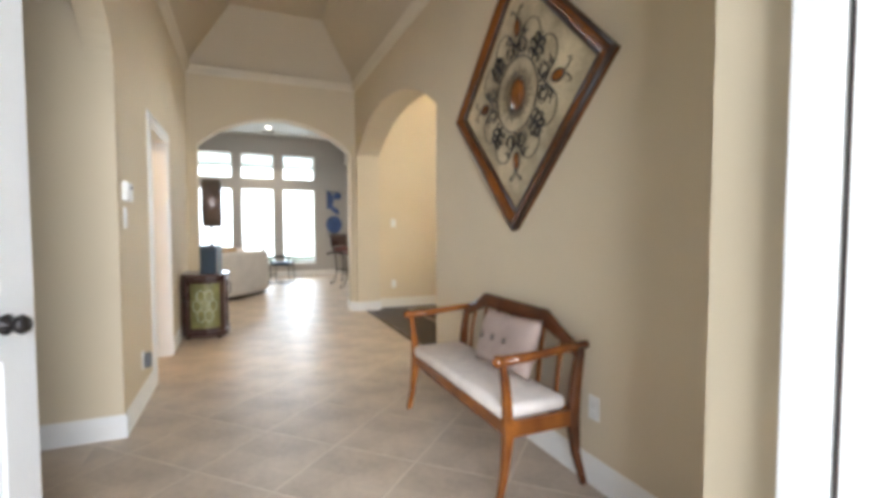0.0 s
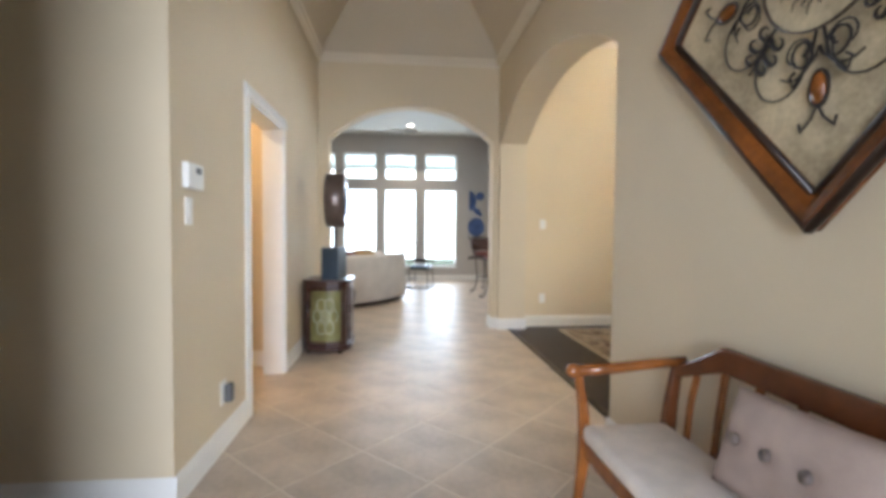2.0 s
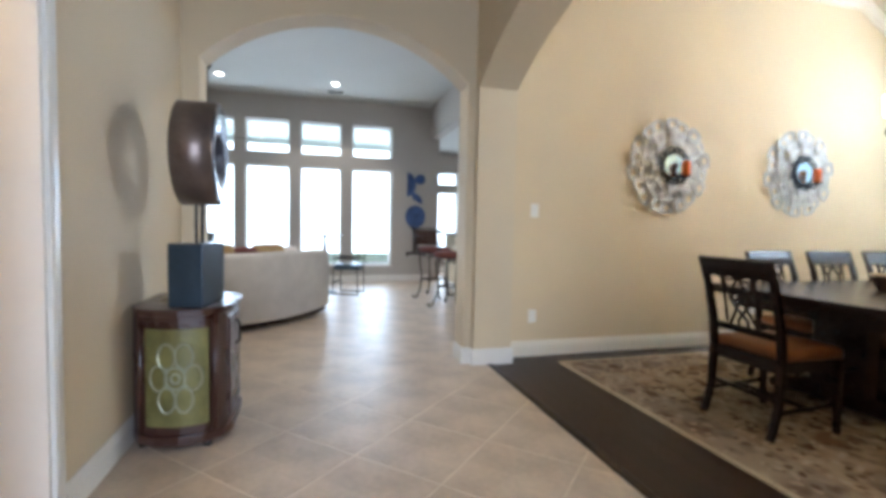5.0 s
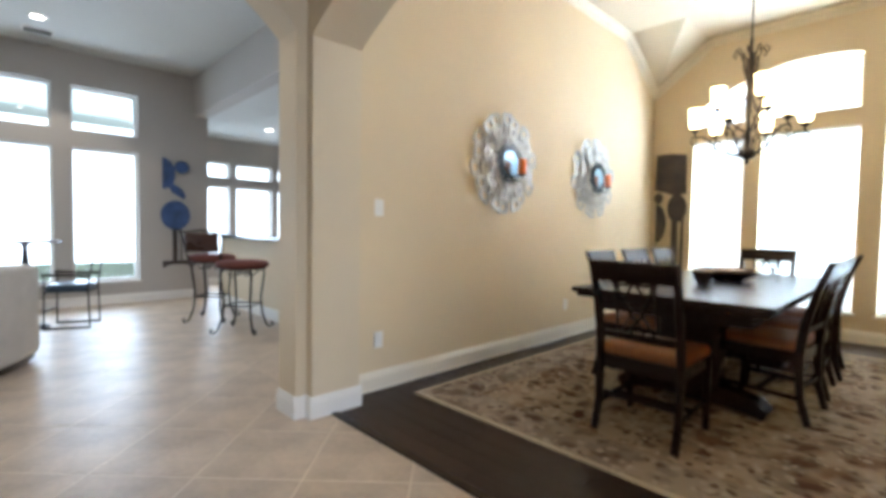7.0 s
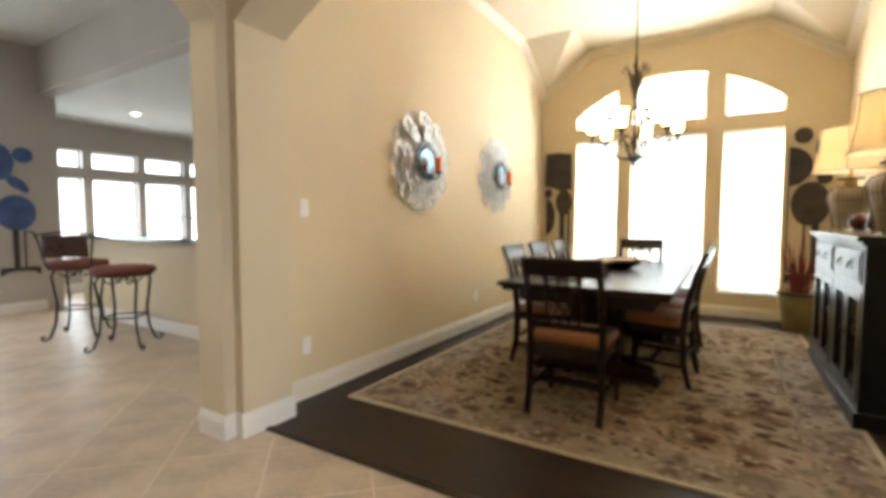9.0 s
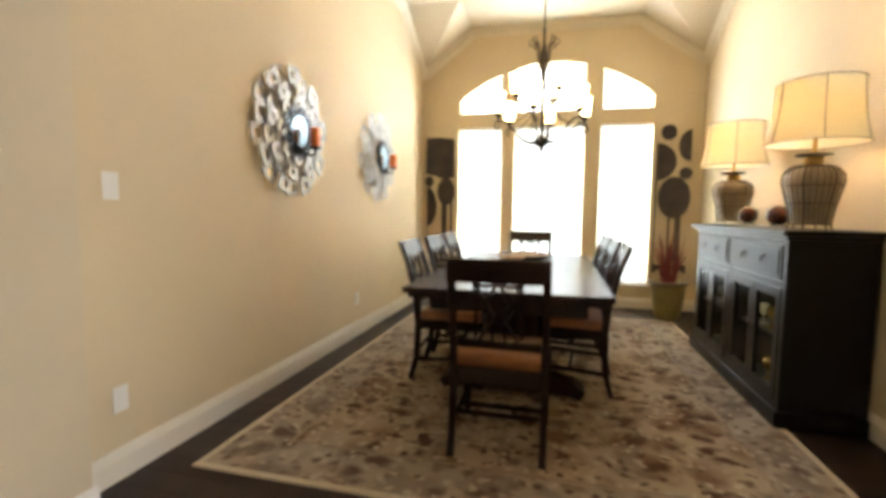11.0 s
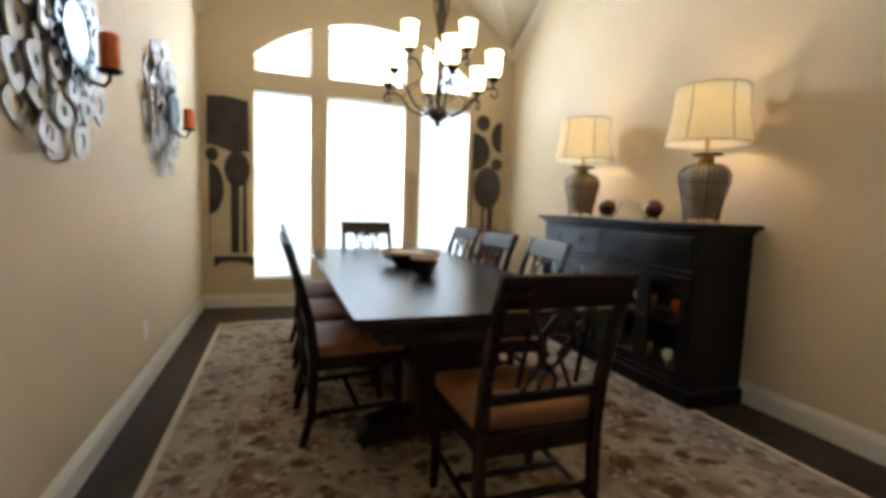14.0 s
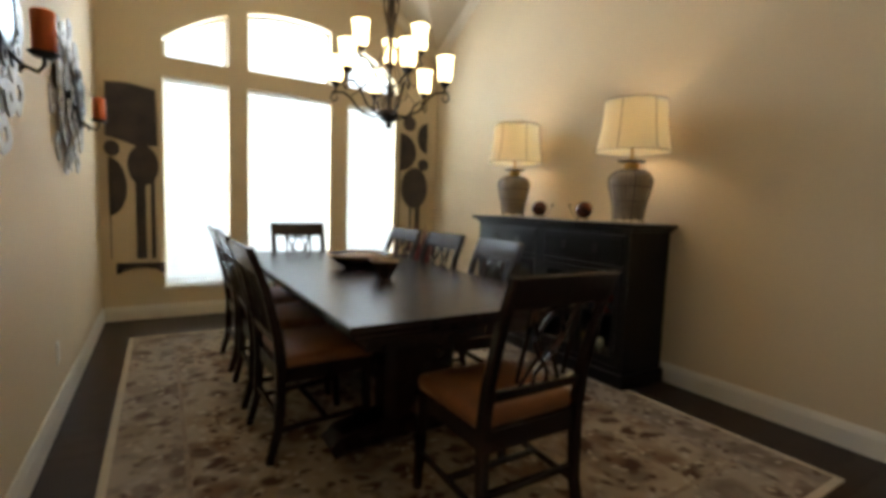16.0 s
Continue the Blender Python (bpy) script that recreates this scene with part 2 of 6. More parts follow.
def rug_material(name, ground, tints, dark):
    """Faded floral rug: palmettes, leaves and worn pile."""
    m = bpy.data.materials.new(name)
    m.use_nodes = True
    n, l = m.node_tree.nodes, m.node_tree.links
    b = n["Principled BSDF"]
    b.inputs["Roughness"].default_value = 0.95
    b.inputs["Specular IOR Level"].default_value = 0.1
    tc = n.new("ShaderNodeTexCoord")
    warp = n.new("ShaderNodeTexNoise")
    warp.inputs["Scale"].default_value, warp.inputs["Detail"].default_value = 5.0, 3
    l.new(tc.outputs["Object"], warp.inputs[0])
    mixv = n.new("ShaderNodeMix")
    mixv.data_type = 'VECTOR'
    mixv.inputs[0].default_value = 0.14
    l.new(tc.outputs["Object"], mixv.inputs[4])
    l.new(warp.outputs[1], mixv.inputs[5])
    col = None
    for scale, tint, lo, hi, kind in ((5.6, tints[0], 0.36, 0.66, 'F1'), (9.5, tints[1], 0.28, 0.55, 'F1'), (8.6, dark, 0.24, 0.48, 'F1'), (19.0, tints[2], 0.18, 0.40, 'F1'), (17.0, dark, 0.18, 0.42, 'F1'), (12.5, tints[2], 0.10, 0.30, 'F1')):
        v = n.new("ShaderNodeTexVoronoi")
        v.feature = kind
        v.inputs["Scale"].default_value = scale
        l.new(mixv.outputs[1], v.inputs["Vector"])
        r = n.new("ShaderNodeValToRGB")
        r.color_ramp.elements[0].position, r.color_ramp.elements[1].position = lo, hi
        r.color_ramp.elements[0].color, r.color_ramp.elements[1].color = (1, 1, 1, 1), (0, 0, 0, 1)
        l.new(v.outputs["Distance"], r.inputs[0])
        pick = n.new("ShaderNodeMath")
        pick.operation = 'MULTIPLY'
        sep = n.new("ShaderNodeSeparateColor")
        l.new(v.outputs["Color"], sep.inputs[0])
        step = n.new("ShaderNodeMapRange")
        step.inputs[1].default_value, step.inputs[2].default_value = 0.25, 0.55
        l.new(sep.outputs[0], step.inputs[0])
        l.new(r.outputs[0], pick.inputs[0])
        l.new(step.outputs[0], pick.inputs[1])
        mx = n.new("ShaderNodeMix")
        mx.data_type = 'RGBA'
        l.new(pick.outputs[0], mx.inputs[0])
        if col is None:
            mx.inputs[6].default_value = (*ground, 1)
        else:
            l.new(col, mx.inputs[6])
        mx.inputs[7].default_value = (*tint, 1)
        col = mx.outputs[2]
    worn = n.new("ShaderNodeTexNoise")
    worn.inputs["Scale"].default_value, worn.inputs["Detail"].default_value = 3.0, 8
    l.new(tc.outputs["Object"], worn.inputs[0])
    wr = n.new("ShaderNodeMapRange")
    wr.inputs[1].default_value, wr.inputs[2].default_value, wr.inputs[4].default_value = 0.52, 0.80, 0.7
    l.new(worn.outputs[0], wr.inputs[0])
    mx = n.new("ShaderNodeMix")
    mx.data_type = 'RGBA'
    l.new(wr.outputs[0], mx.inputs[0])
    l.new(col, mx.inputs[6])
    mx.inputs[7].default_value = (*ground, 1)
    l.new(mx.outputs[2], b.inputs["Base Color"])
    pile = n.new("ShaderNodeTexNoise")
    pile.inputs["Scale"].default_value = 420
    l.new(tc.outputs["Object"], pile.inputs[0])
    bp = n.new("ShaderNodeBump")
    bp.inputs["Strength"].default_value, bp.inputs["Distance"].default_value = 0.6, 0.004
    l.new(pile.outputs[0], bp.inputs["Height"])
    l.new(bp.outputs[0], b.inputs["Normal"])
    return m


M_RUG = rug_material("faded_floral_rug", (0.385, 0.305, 0.215), ((0.19, 0.115, 0.07), (0.25, 0.20, 0.145), (0.48, 0.40, 0.30)), (0.085, 0.043, 0.027))
M_RUGBAND = rug_material("faded_rug_border", (0.345, 0.285, 0.215), ((0.19, 0.14, 0.105), (0.25, 0.21, 0.17), (0.44, 0.37, 0.285)), (0.12, 0.075, 0.055))
M_GUARD = mat("taupe_rug_stripe", (0.30, 0.225, 0.155), 0.95, vary=0.35, scale=14, bump=0.5, fine=300)
M_RUGEDGE = mat("cream_rug_edge", (0.50, 0.42, 0.30), 0.95, vary=0.12, scale=20, bump=0.5, fine=300)

# ---- mesh helpers ----
def part(name, bm, material, parent=None, label="", smooth=False, shadow=True):
    me = bpy.data.meshes.new(name)
    bmesh.ops.recalc_face_normals(bm, faces=bm.faces)
    bm.to_mesh(me)
    bm.free()
    me.materials.append(material)
    if smooth:
        me.shade_smooth()
    ob = new(name, me)
    if parent is not None:
        ob.parent = parent
    if label:
        ob["label"] = label
    if not shadow:
        ob.visible_shadow = False
    return ob


def holder(name, label, category, m=None, group="", kind=""):
    ob = new(name)
    ob.empty_display_size = 0.1
    if m is not None:
        ob.matrix_world = m
    return tagged(ob, label, category, group, kind)


def box(x0, x1, y0, y1, z0, z1, bevel=0.0, bm=None):
    own = bmesh.new()
    v = [own.verts.new((x, y, z)) for z in (z0, z1) for x, y in ((x0, y0), (x1, y0), (x1, y1), (x0, y1))]
    for f in ((3, 2, 1, 0), (4, 5, 6, 7), (0, 1, 5, 4), (1, 2, 6, 5), (2, 3, 7, 6), (3, 0, 4, 7)):
        own.faces.new([v[i] for i in f])
    if bevel:
        bmesh.ops.bevel(own, geom=own.edges[:], offset=bevel, segments=2, affect='EDGES', profile=0.5)
    return merge(own, bm)


def merge(own, bm, m=None):
    if m is not None:
        bmesh.ops.transform(own, matrix=m, verts=own.verts)
    if bm is None:
        return own
    tmp = bpy.data.meshes.new("tmp")
    own.to_mesh(tmp)
    own.free()
    bm.from_mesh(tmp)
    bpy.data.meshes.remove(tmp)
    return bm


def prism(poly, z0, z1, bm=None, bevel=0.0, m=None):
    """A plan polygon raised from z0 to z1."""
    own = bmesh.new()
    a = [own.verts.new((x, y, z0)) for x, y in poly]
    b = [own.verts.new((x, y, z1)) for x, y in poly]
    own.faces.new(a[::-1])
    own.faces.new(b)
    k = len(poly)
    for i in range(k):
        own.faces.new((a[i], a[(i + 1) % k], b[(i + 1) % k], b[i]))
    if bevel:
        bmesh.ops.recalc_face_normals(own, faces=own.faces)
        bmesh.ops.bevel(own, geom=own.edges[:], offset=bevel, segments=2, affect='EDGES', profile=0.5)
    return merge(own, bm, m)


def lathe(profile, segments=24, centre=(0, 0), bm=None, m=None):
    """Turns (radius, z) pairs round the z axis."""
    own = bmesh.new()
    rings = []
    for r, z in profile:
        if r < 1e-4:
            rings.append([own.verts.new((centre[0], centre[1], z))])
        else:
            rings.append([own.verts.new((centre[0] + r * math.cos(2 * math.pi * i / segments), centre[1] + r * math.sin(2 * math.pi * i / segments), z)) for i in range(segments)])
    for a, b in zip(rings, rings[1:]):
        if len(a) == 1 and len(b) == 1:
            continue
        for i in range(segments):
            j = (i + 1) % segments
            if len(a) == 1:
                own.faces.new((a[0], b[j], b[i]))
            elif len(b) == 1:
                own.faces.new((a[i], a[j], b[0]))
            else:
                own.faces.new((a[i], a[j], b[j], b[i]))
    return merge(own, bm, m)


def tube(points, radius, segments=8, bm=None, closed=False, flat=1.0):
    """A rod swept along points; radius may be one number or one per point."""
    own = bmesh.new()
    pts = [Vector(p) for p in points]
    k = len(pts)
    radii = [radius] * k if not hasattr(radius, "__len__") else radius
    up, rings = None, []
    for i, p in enumerate(pts):
        if closed:
            d = pts[(i + 1) % k] - pts[i - 1]
        else:
            d = pts[min(i + 1, k - 1)] - pts[max(i - 1, 0)]
        d.normalize()
        if up is None:
            up = Vector((0, 0, 1)) if abs(d.z) < 0.9 else Vector((1, 0, 0))
        side = d.cross(up).normalized()
        up = side.cross(d).normalized()
        rings.append([own.verts.new(p + radii[i] * (math.cos(2 * math.pi * j / segments) * side + flat * math.sin(2 * math.pi * j / segments) * up)) for j in range(segments)])
    pairs = list(zip(rings, rings[1:])) + ([(rings[-1], rings[0])] if closed else [])
    for a, b in pairs:
        for j in range(segments):
            own.faces.new((a[j], a[(j + 1) % segments], b[(j + 1) % segments], b[j]))
    if not closed:
        own.faces.new(rings[0][::-1])
        own.faces.new(rings[-1])
    return merge(own, bm)


def bar(points, width, depth, bm=None):
    """A rectangular member swept along points that lie in a plane of constant local x; width runs along x."""
    own = bmesh.new()
    pts = [Vector(p) for p in points]
    rings = []
    for i, p in enumerate(pts):
        d = (pts[min(i + 1, len(pts) - 1)] - pts[max(i - 1, 0)]).normalized()
        side = Vector((1, 0, 0))
        other = d.cross(side).normalized()
        w = width[i] if hasattr(width, "__len__") else width
        e = depth[i] if hasattr(depth, "__len__") else depth
        rings.append([own.verts.new(p + side * (a * w / 2) + other * (b * e / 2)) for a, b in ((-1, -1), (1, -1), (1, 1), (-1, 1))])
    for a, b in zip(rings, rings[1:]):
        for j in range(4):
            own.faces.new((a[j], a[(j + 1) % 4], b[(j + 1) % 4], b[j]))
    own.faces.new(rings[0][::-1])
    own.faces.new(rings[-1])
    bmesh.ops.recalc_face_normals(own, faces=own.faces)
    bmesh.ops.bevel(own, geom=own.edges[:], offset=min(0.004, 0.2 * min(width if not hasattr(width, "__len__") else min(width), depth if not hasattr(depth, "__len__") else min(depth))), segments=1, affect='EDGES')
    return merge(own, bm)


def arc(cx, cy, r, a0, a1, n):
    return [(cx + r * math.cos(radians(a0 + (a1 - a0) * i / n)), cy + r * math.sin(radians(a0 + (a1 - a0) * i / n))) for i in range(n + 1)]


def spiral(cx, cy, r0, r1, a0, a1, n=14):
    return [(cx + (r0 + (r1 - r0) * i / n) * math.cos(radians(a0 + (a1 - a0) * i / n)), cy + (r0 + (r1 - r0) * i / n) * math.sin(radians(a0 + (a1 - a0) * i / n))) for i in range(n + 1)]


def wall(name, along, p0, p1, columns, material, label=""):
    """A wall along 'x' or 'y' between the planes p0 and p1. Columns: (a, b, spans), each span (bottom at a, bottom at b, top at a, top at b)."""
    bm = bmesh.new()
    for a, b, spans in columns:
        for s in spans:
            za, zb, ta, tb = s if len(s) == 4 else (s[0], s[0], s[1], s[1])
            corner = []
            for q, lo, hi in ((a, za, ta), (b, zb, tb)):
                for p in (p0, p1):
                    for z in (lo, hi):
                        corner.append(bm.verts.new((q, p, z) if along == 'x' else (p, q, z)))
            for f in ((0, 1, 3, 2), (4, 6, 7, 5), (0, 4, 5, 1), (2, 3, 7, 6), (0, 2, 6, 4), (1, 5, 7, 3)):
                bm.faces.new([corner[i] for i in f])
    bmesh.ops.remove_doubles(bm, verts=bm.verts, dist=0.0005)
    inner = [f for f in bm.faces if all(len(e.link_faces) > 2 for e in f.edges)]
    bmesh.ops.delete(bm, geom=inner, context='FACES')
    ob = part(name, bm, material)
    return tagged(ob, label or "painted plaster wall", "wall", kind="structure")


def arched(a, b, spring, rise, top, n=20, ellipse=False):
    """Header columns over an arched opening from a to b."""
    c, h = (a + b) / 2, (b - a) / 2
    big = (h * h + rise * rise) / (2 * rise)

    def z(q):
        t = (q - c) / h
        if ellipse:
            return spring + rise * math.sqrt(max(0, 1 - abs(t) ** 2.3))
        return spring + rise - big + math.sqrt(max(0, big * big - (q - c) ** 2))
    cuts = [c - h * math.cos(math.pi * i / n) for i in range(n + 1)]
    return [(p, q, [(z(p), z(q), top, top)]) for p, q in zip(cuts, cuts[1:])]


def moulding(name, runs, profile, material, label, category="trim"):
    """Trim swept along runs: (start, end, out, up). The profile's pairs go out from the wall and up along it."""
    bm = bmesh.new()
    for start, end, out, up in runs:
        rings = []
        for p in (Vector(start), Vector(end)):
            rings.append([bm.verts.new(p + Vector(out) * o + Vector(up) * u) for o, u in profile])
        k = len(profile)
        for i in range(k):
            bm.faces.new((rings[0][i], rings[0][(i + 1) % k], rings[1][(i + 1) % k], rings[1][i]))
        bm.faces.new(rings[0][::-1])
        bm.faces.new(rings[1])
    return tagged(part(name, bm, material), label, category, kind="structure")

# ---- structure ----
ground = box(-150, 150, -150, 150, -0.6, -0.12)
tagged(part("ground", ground, M_LAWN), "short green lawn round the house", "ground", kind="structure")
tagged(part("pavement", box(-1.5, 2.6, -3.0, 1.15, -0.12, -0.02), M_PAVE), "pale concrete porch slab at the entry", "pavement", kind="structure")
tagged(part("pavement_back", box(-4, 8, LY + 0.25, LY + 4.0, -0.12, -0.05), M_PAVE), "pale concrete patio behind the windows", "pavement", kind="structure")

for nm, b in (("backdrop_front", (DX1 + 9, DX1 + 9.1, -6, 18, -0.1, 12)), ("backdrop_back", (-14, 22, KY + 9, KY + 9.1, -0.1, 12))):
    tagged(part(nm, box(*b), M_SKY), "bright hazy daylight beyond the windows", "sky", kind="structure")

TOP = 3.98
# hall walls
wall("wall_hall_left", 'y', XL - 0.14, XL,
     [(1.2, 1.9, [(0, TOP)])] + arched(1.9, 3.98, 2.15, 0.42, TOP, ellipse=True) + [(3.98, 4.99, [(0, TOP)]), (4.99, 5.86, [(2.04, TOP)]), (5.86, Y_END2, [(0, TOP)])], M_WALL)
wall("wall_hall_right", 'y', XR, DX0,
     [(1.52, 4.46, [(0, TOP)])] + arched(4.46, 7.485, 2.27, 0.44, TOP, 26) + [(7.485, Y_END2, [(0, TOP)])], M_WALL)
wall("wall_hall_end", 'x', Y_END, Y_END2,
     [(XL, -0.20, [(0, TOP)])] + arched(-0.20, 1.785, 2.30, 0.41, TOP, 26) + [(1.785, XR - 0.001, [(0, TOP)])], M_WALL)
wall("wall_front_right", 'x', 1.15, 1.52, [(1.30, 2.6, [(0, TOP)])], M_WALL)
wall("wall_front_left", 'x', 1.30, 1.70, [(-2.2, -0.58, [(0, TOP)])], M_WALL)
wall("wall_front_over_door", 'x', 1.16, 1.50, [(-0.58, 1.30, [(2.45, TOP)])], M_WALL)
# side lobby behind the left arch
wall("wall_lobby_back", 'x', 3.98, 4.12, [(-2.2, XL - 0.14, [(0, TOP)])], M_WALL)
wall("wall_lobby_side", 'y', -2.34, -2.2, [(1.3, 7.0, [(0, TOP)])], M_WALL)
# side room behind the cased door
wall("wall_study_back", 'x', 6.10, 6.24, [(-2.2, XL - 0.14, [(0, TOP)])], M_WALL)
# dining room
def win_arch(y):
    return 2.70 + 0.46 - 1.874 + math.sqrt(max(0, 1.874 ** 2 - (y - 5.90) ** 2))


LOW, HEAD, UP0 = 0.312, 2.35, 2.535
DWIN = ((4.66, 5.28), (5.48, 6.37), (6.55, 7.13))
cols, last = [], DY0 - 0.2
for y0, y1 in DWIN:
    cols.append((last, y0, [(0, TOP)]))
    for i in range(8):
        p, q = y0 + (y1 - y0) * i / 8, y0 + (y1 - y0) * (i + 1) / 8
        cols.append((p, q, [(0, LOW), (HEAD, UP0), (win_arch(p), win_arch(q), TOP, TOP)]))
    last = y1
cols.append((last, DY1 + 0.2, [(0, TOP)]))
wall("wall_dining_window", 'y', DX1, DX1 + 0.2, cols, M_WARMWALL)
wall("wall_dining_north", 'x', DY1, Y_END2, [(DX0, DX1, [(0, TOP)])], M_WARMWALL)
wall("wall_dining_south", 'x', DY0 - 0.2, DY0, [(DX0, DX1, [(0, TOP)])], M_WARMWALL)
# living room and nook
LWIN = ((-3.0, -2.25), (-1.62, -0.87), (-0.69, 0.10), (0.28, 1.05), (1.245, 2.03))
cols, last = [], LX0 - 0.2
for x0, x1 in LWIN:
    cols += [(last, x0, [(0, LIV_H)]), (x0, x1, [(0, 0.33), (2.21, 2.44), (3.05, LIV_H)])]
    last = x1
cols.append((last, LX1, [(0, LIV_H)]))
wall("wall_living_window", 'x', LY, LY + 0.2, cols, M_LWALL, "grey-beige painted plaster wall")
wall("wall_living_left", 'y', LX0 - 0.2, LX0, [(Y_END2, LY, [(0, LIV_H)])], M_LWALL, "grey-beige painted plaster wall")
wall("wall_living_south", 'x', Y_END2 - 0.14, Y_END2, [(LX0, XL - 0.14, [(0, LIV_H)])], M_LWALL, "grey-beige painted plaster wall")
wall("wall_living_over_kitchen", 'y', LX1, LX1 + 0.2, [(Y_END2, LY, [(KIT_H, LIV_H + 0.3)]), (LY, KY, [(0, KIT_H)])], M_LWALL, "painted header between living room and kitchen")
NWIN = ((3.12, 3.88), (4.02, 4.76), (4.89, 5.63), (5.76, 6.45))
cols, last = [], LX1 + 0.2
for x0, x1 in NWIN:
    cols += [(last, x0, [(0, KIT_H)]), (x0, x1, [(0, 0.45), (1.94, 2.11), (2.41, KIT_H)])]
    last = x1
cols.append((last, KX + 0.2, [(0, KIT_H)]))
wall("wall_nook_window", 'x', KY, KY + 0.2, cols, M_LWALL, "grey-beige painted plaster wall")
wall("wall_kitchen_side", 'y', KX, KX + 0.2, [(Y_END2, KY, [(0, KIT_H)])], M_LWALL, "grey-beige painted plaster wall")
wall("wall_kitchen_south", 'x', Y_END2 + 0.002, Y_END2 + 0.05, [(1.95, KX, [(0, KIT_H)])], M_LWALL, "grey-beige painted plaster wall")

# ceilings
def faces_mesh(name, verts, faces, material, label):
    bm = bmesh.new()
    vs = [bm.verts.new(v) for v in verts]
    for f in faces:
        bm.faces.new([vs[i] for i in f])
    lift = bmesh.ops.extrude_face_region(bm, geom=bm.faces[:])
    bmesh.ops.translate(bm, vec=(0, 0, 0.06), verts=[g for g in lift["geom"] if isinstance(g, bmesh.types.BMVert)])
    return tagged(part(name, bm, material), label, "ceiling", kind="structure")


CR = 3.28
hx0, hx1, hy0, hy1, d = XL, XR, 1.5, Y_END, 0.55
faces_mesh("ceiling_hall", [(hx0, hy0, CR), (hx1, hy0, CR), (hx1, hy1, CR), (hx0, hy1, CR), (hx0 + d, hy0 + d, CR + 0.62), (hx1 - d, hy0 + d, CR + 0.62), (hx1 - d, hy1 - d, CR + 0.62), (hx0 + d, hy1 - d, CR + 0.62)],
           [(4, 5, 6, 7), (0, 1, 5, 4), (1, 2, 6, 5), (2, 3, 7, 6), (3, 0, 4, 7)], M_CEIL, "vaulted beige painted hall ceiling with hipped slopes")
FLAT, CORN = 3.63, 3.09
xa, xb, ya, yb = DX0 + 0.6, DX1 - 0.93, DY0 + 0.78, DY1 - 0.70
faces_mesh("ceiling_dining", [(DX0, DY0, CORN), (DX1, DY0, CORN), (DX1, DY1, CORN), (DX0, DY1, CORN),
                              (xa, DY0, FLAT), (xb, DY0, FLAT), (DX1, ya, FLAT), (DX1, yb, FLAT), (xb, DY1, FLAT), (xa, DY1, FLAT), (DX0, yb, FLAT), (DX0, ya, FLAT),
                              (xa, ya, FLAT), (xb, ya, FLAT), (xb, yb, FLAT), (xa, yb, FLAT)],
           [(4, 5, 13, 12), (12, 13, 14, 15), (15, 14, 8, 9), (13, 6, 7, 14), (11, 12, 15, 10),
            (0, 4, 12), (0, 12, 11), (1, 13, 5), (1, 6, 13), (2, 8, 14), (2, 14, 7), (3, 15, 9), (3, 10, 15)], M_CEIL, "groined cream painted dining ceiling with folded corners")
tagged(part("ceiling_living", box(LX0 - 0.2, LX1, Y_END2, LY + 0.2, LIV_H, LIV_H + 0.1), M_LCEIL), "flat off-white painted living room ceiling", "ceiling", kind="structure")
tagged(part("ceiling_kitchen", box(LX1 + 0.2, KX + 0.2, Y_END2, KY + 0.2, KIT_H + 0.002, KIT_H + 0.1), M_LCEIL), "low off-white painted kitchen ceiling", "ceiling", kind="structure")
tagged(part("ceiling_side_rooms", box(-2.34, XL - 0.14, 1.3, 7.0, 2.9, 3.0), M_CEIL), "flat beige ceiling over the side rooms", "ceiling", kind="structure")
# unseen slab, added so that no sky light leaks in over the ceilings
tagged(part("roof", box(-5, 9, 0.8, KY + 0.4, 4.1, 4.3), M_GREY), "unseen dark slab over the house, keeping sky light out", "roof", kind="structure")
tagged(part("porch_ceiling", box(-4, 8, LY + 0.2, LY + 3.2, 3.08, 3.2), M_TAUPE), "grey-green boarded porch ceiling outside the windows", "porch", kind="structure")

# trim
BASE = [(0, 0), (0.016, 0), (0.016, 0.095), (0.010, 0.118), (0.005, 0.135), (0, 0.135)]
UPZ = (0, 0, 1)
px, nx, py, ny = (1, 0, 0), (-1, 0, 0), (0, 1, 0), (0, -1, 0)
t = 0.016
base_runs = [
    ((XL, 3.98, 0), (XL, 4.91, 0), px, UPZ), ((XL, 5.94, 0), (XL, Y_END, 0), px, UPZ), ((XL, 1.7, 0), (XL, 1.9, 0), px, UPZ),
    ((-2.2, 3.98, 0), (XL + t, 3.98, 0), ny, UPZ), ((-2.2, 6.10, 0), (XL - 0.14, 6.10, 0), ny, UPZ),
    ((XR, 1.52, 0), (XR, 4.46, 0), nx, UPZ), ((XR - t, 4.46, 0), (DX0 + t, 4.46, 0), py, UPZ),
    ((XR, 7.485, 0), (XR, Y_END, 0), nx, UPZ), ((XR - t, 7.485, 0), (DX0 + t, 7.485, 0), ny, UPZ), ((DX0, 7.485, 0), (DX0, DY1, 0), px, UPZ),
    ((1.785 - t, Y_END, 0), (XR, Y_END, 0), ny, UPZ), ((1.785, Y_END, 0), (1.785, Y_END2, 0), nx, UPZ),
    ((XL, Y_END, 0), (-0.20 + t, Y_END, 0), ny, UPZ), ((-0.20, Y_END, 0), (-0.20, Y_END2, 0), px, UPZ),
    ((LX0, LY, 0), (LX1, LY, 0), ny, UPZ), ((LX1, LY, 0), (LX1, KY, 0), px, UPZ), ((LX1, KY, 0), (KX, KY, 0), ny, UPZ), ((LX0, Y_END2, 0), (LX0, LY, 0), px, UPZ),
]
moulding("baseboard", base_runs, BASE, M_TRIM, "white painted moulded baseboard along the walls")
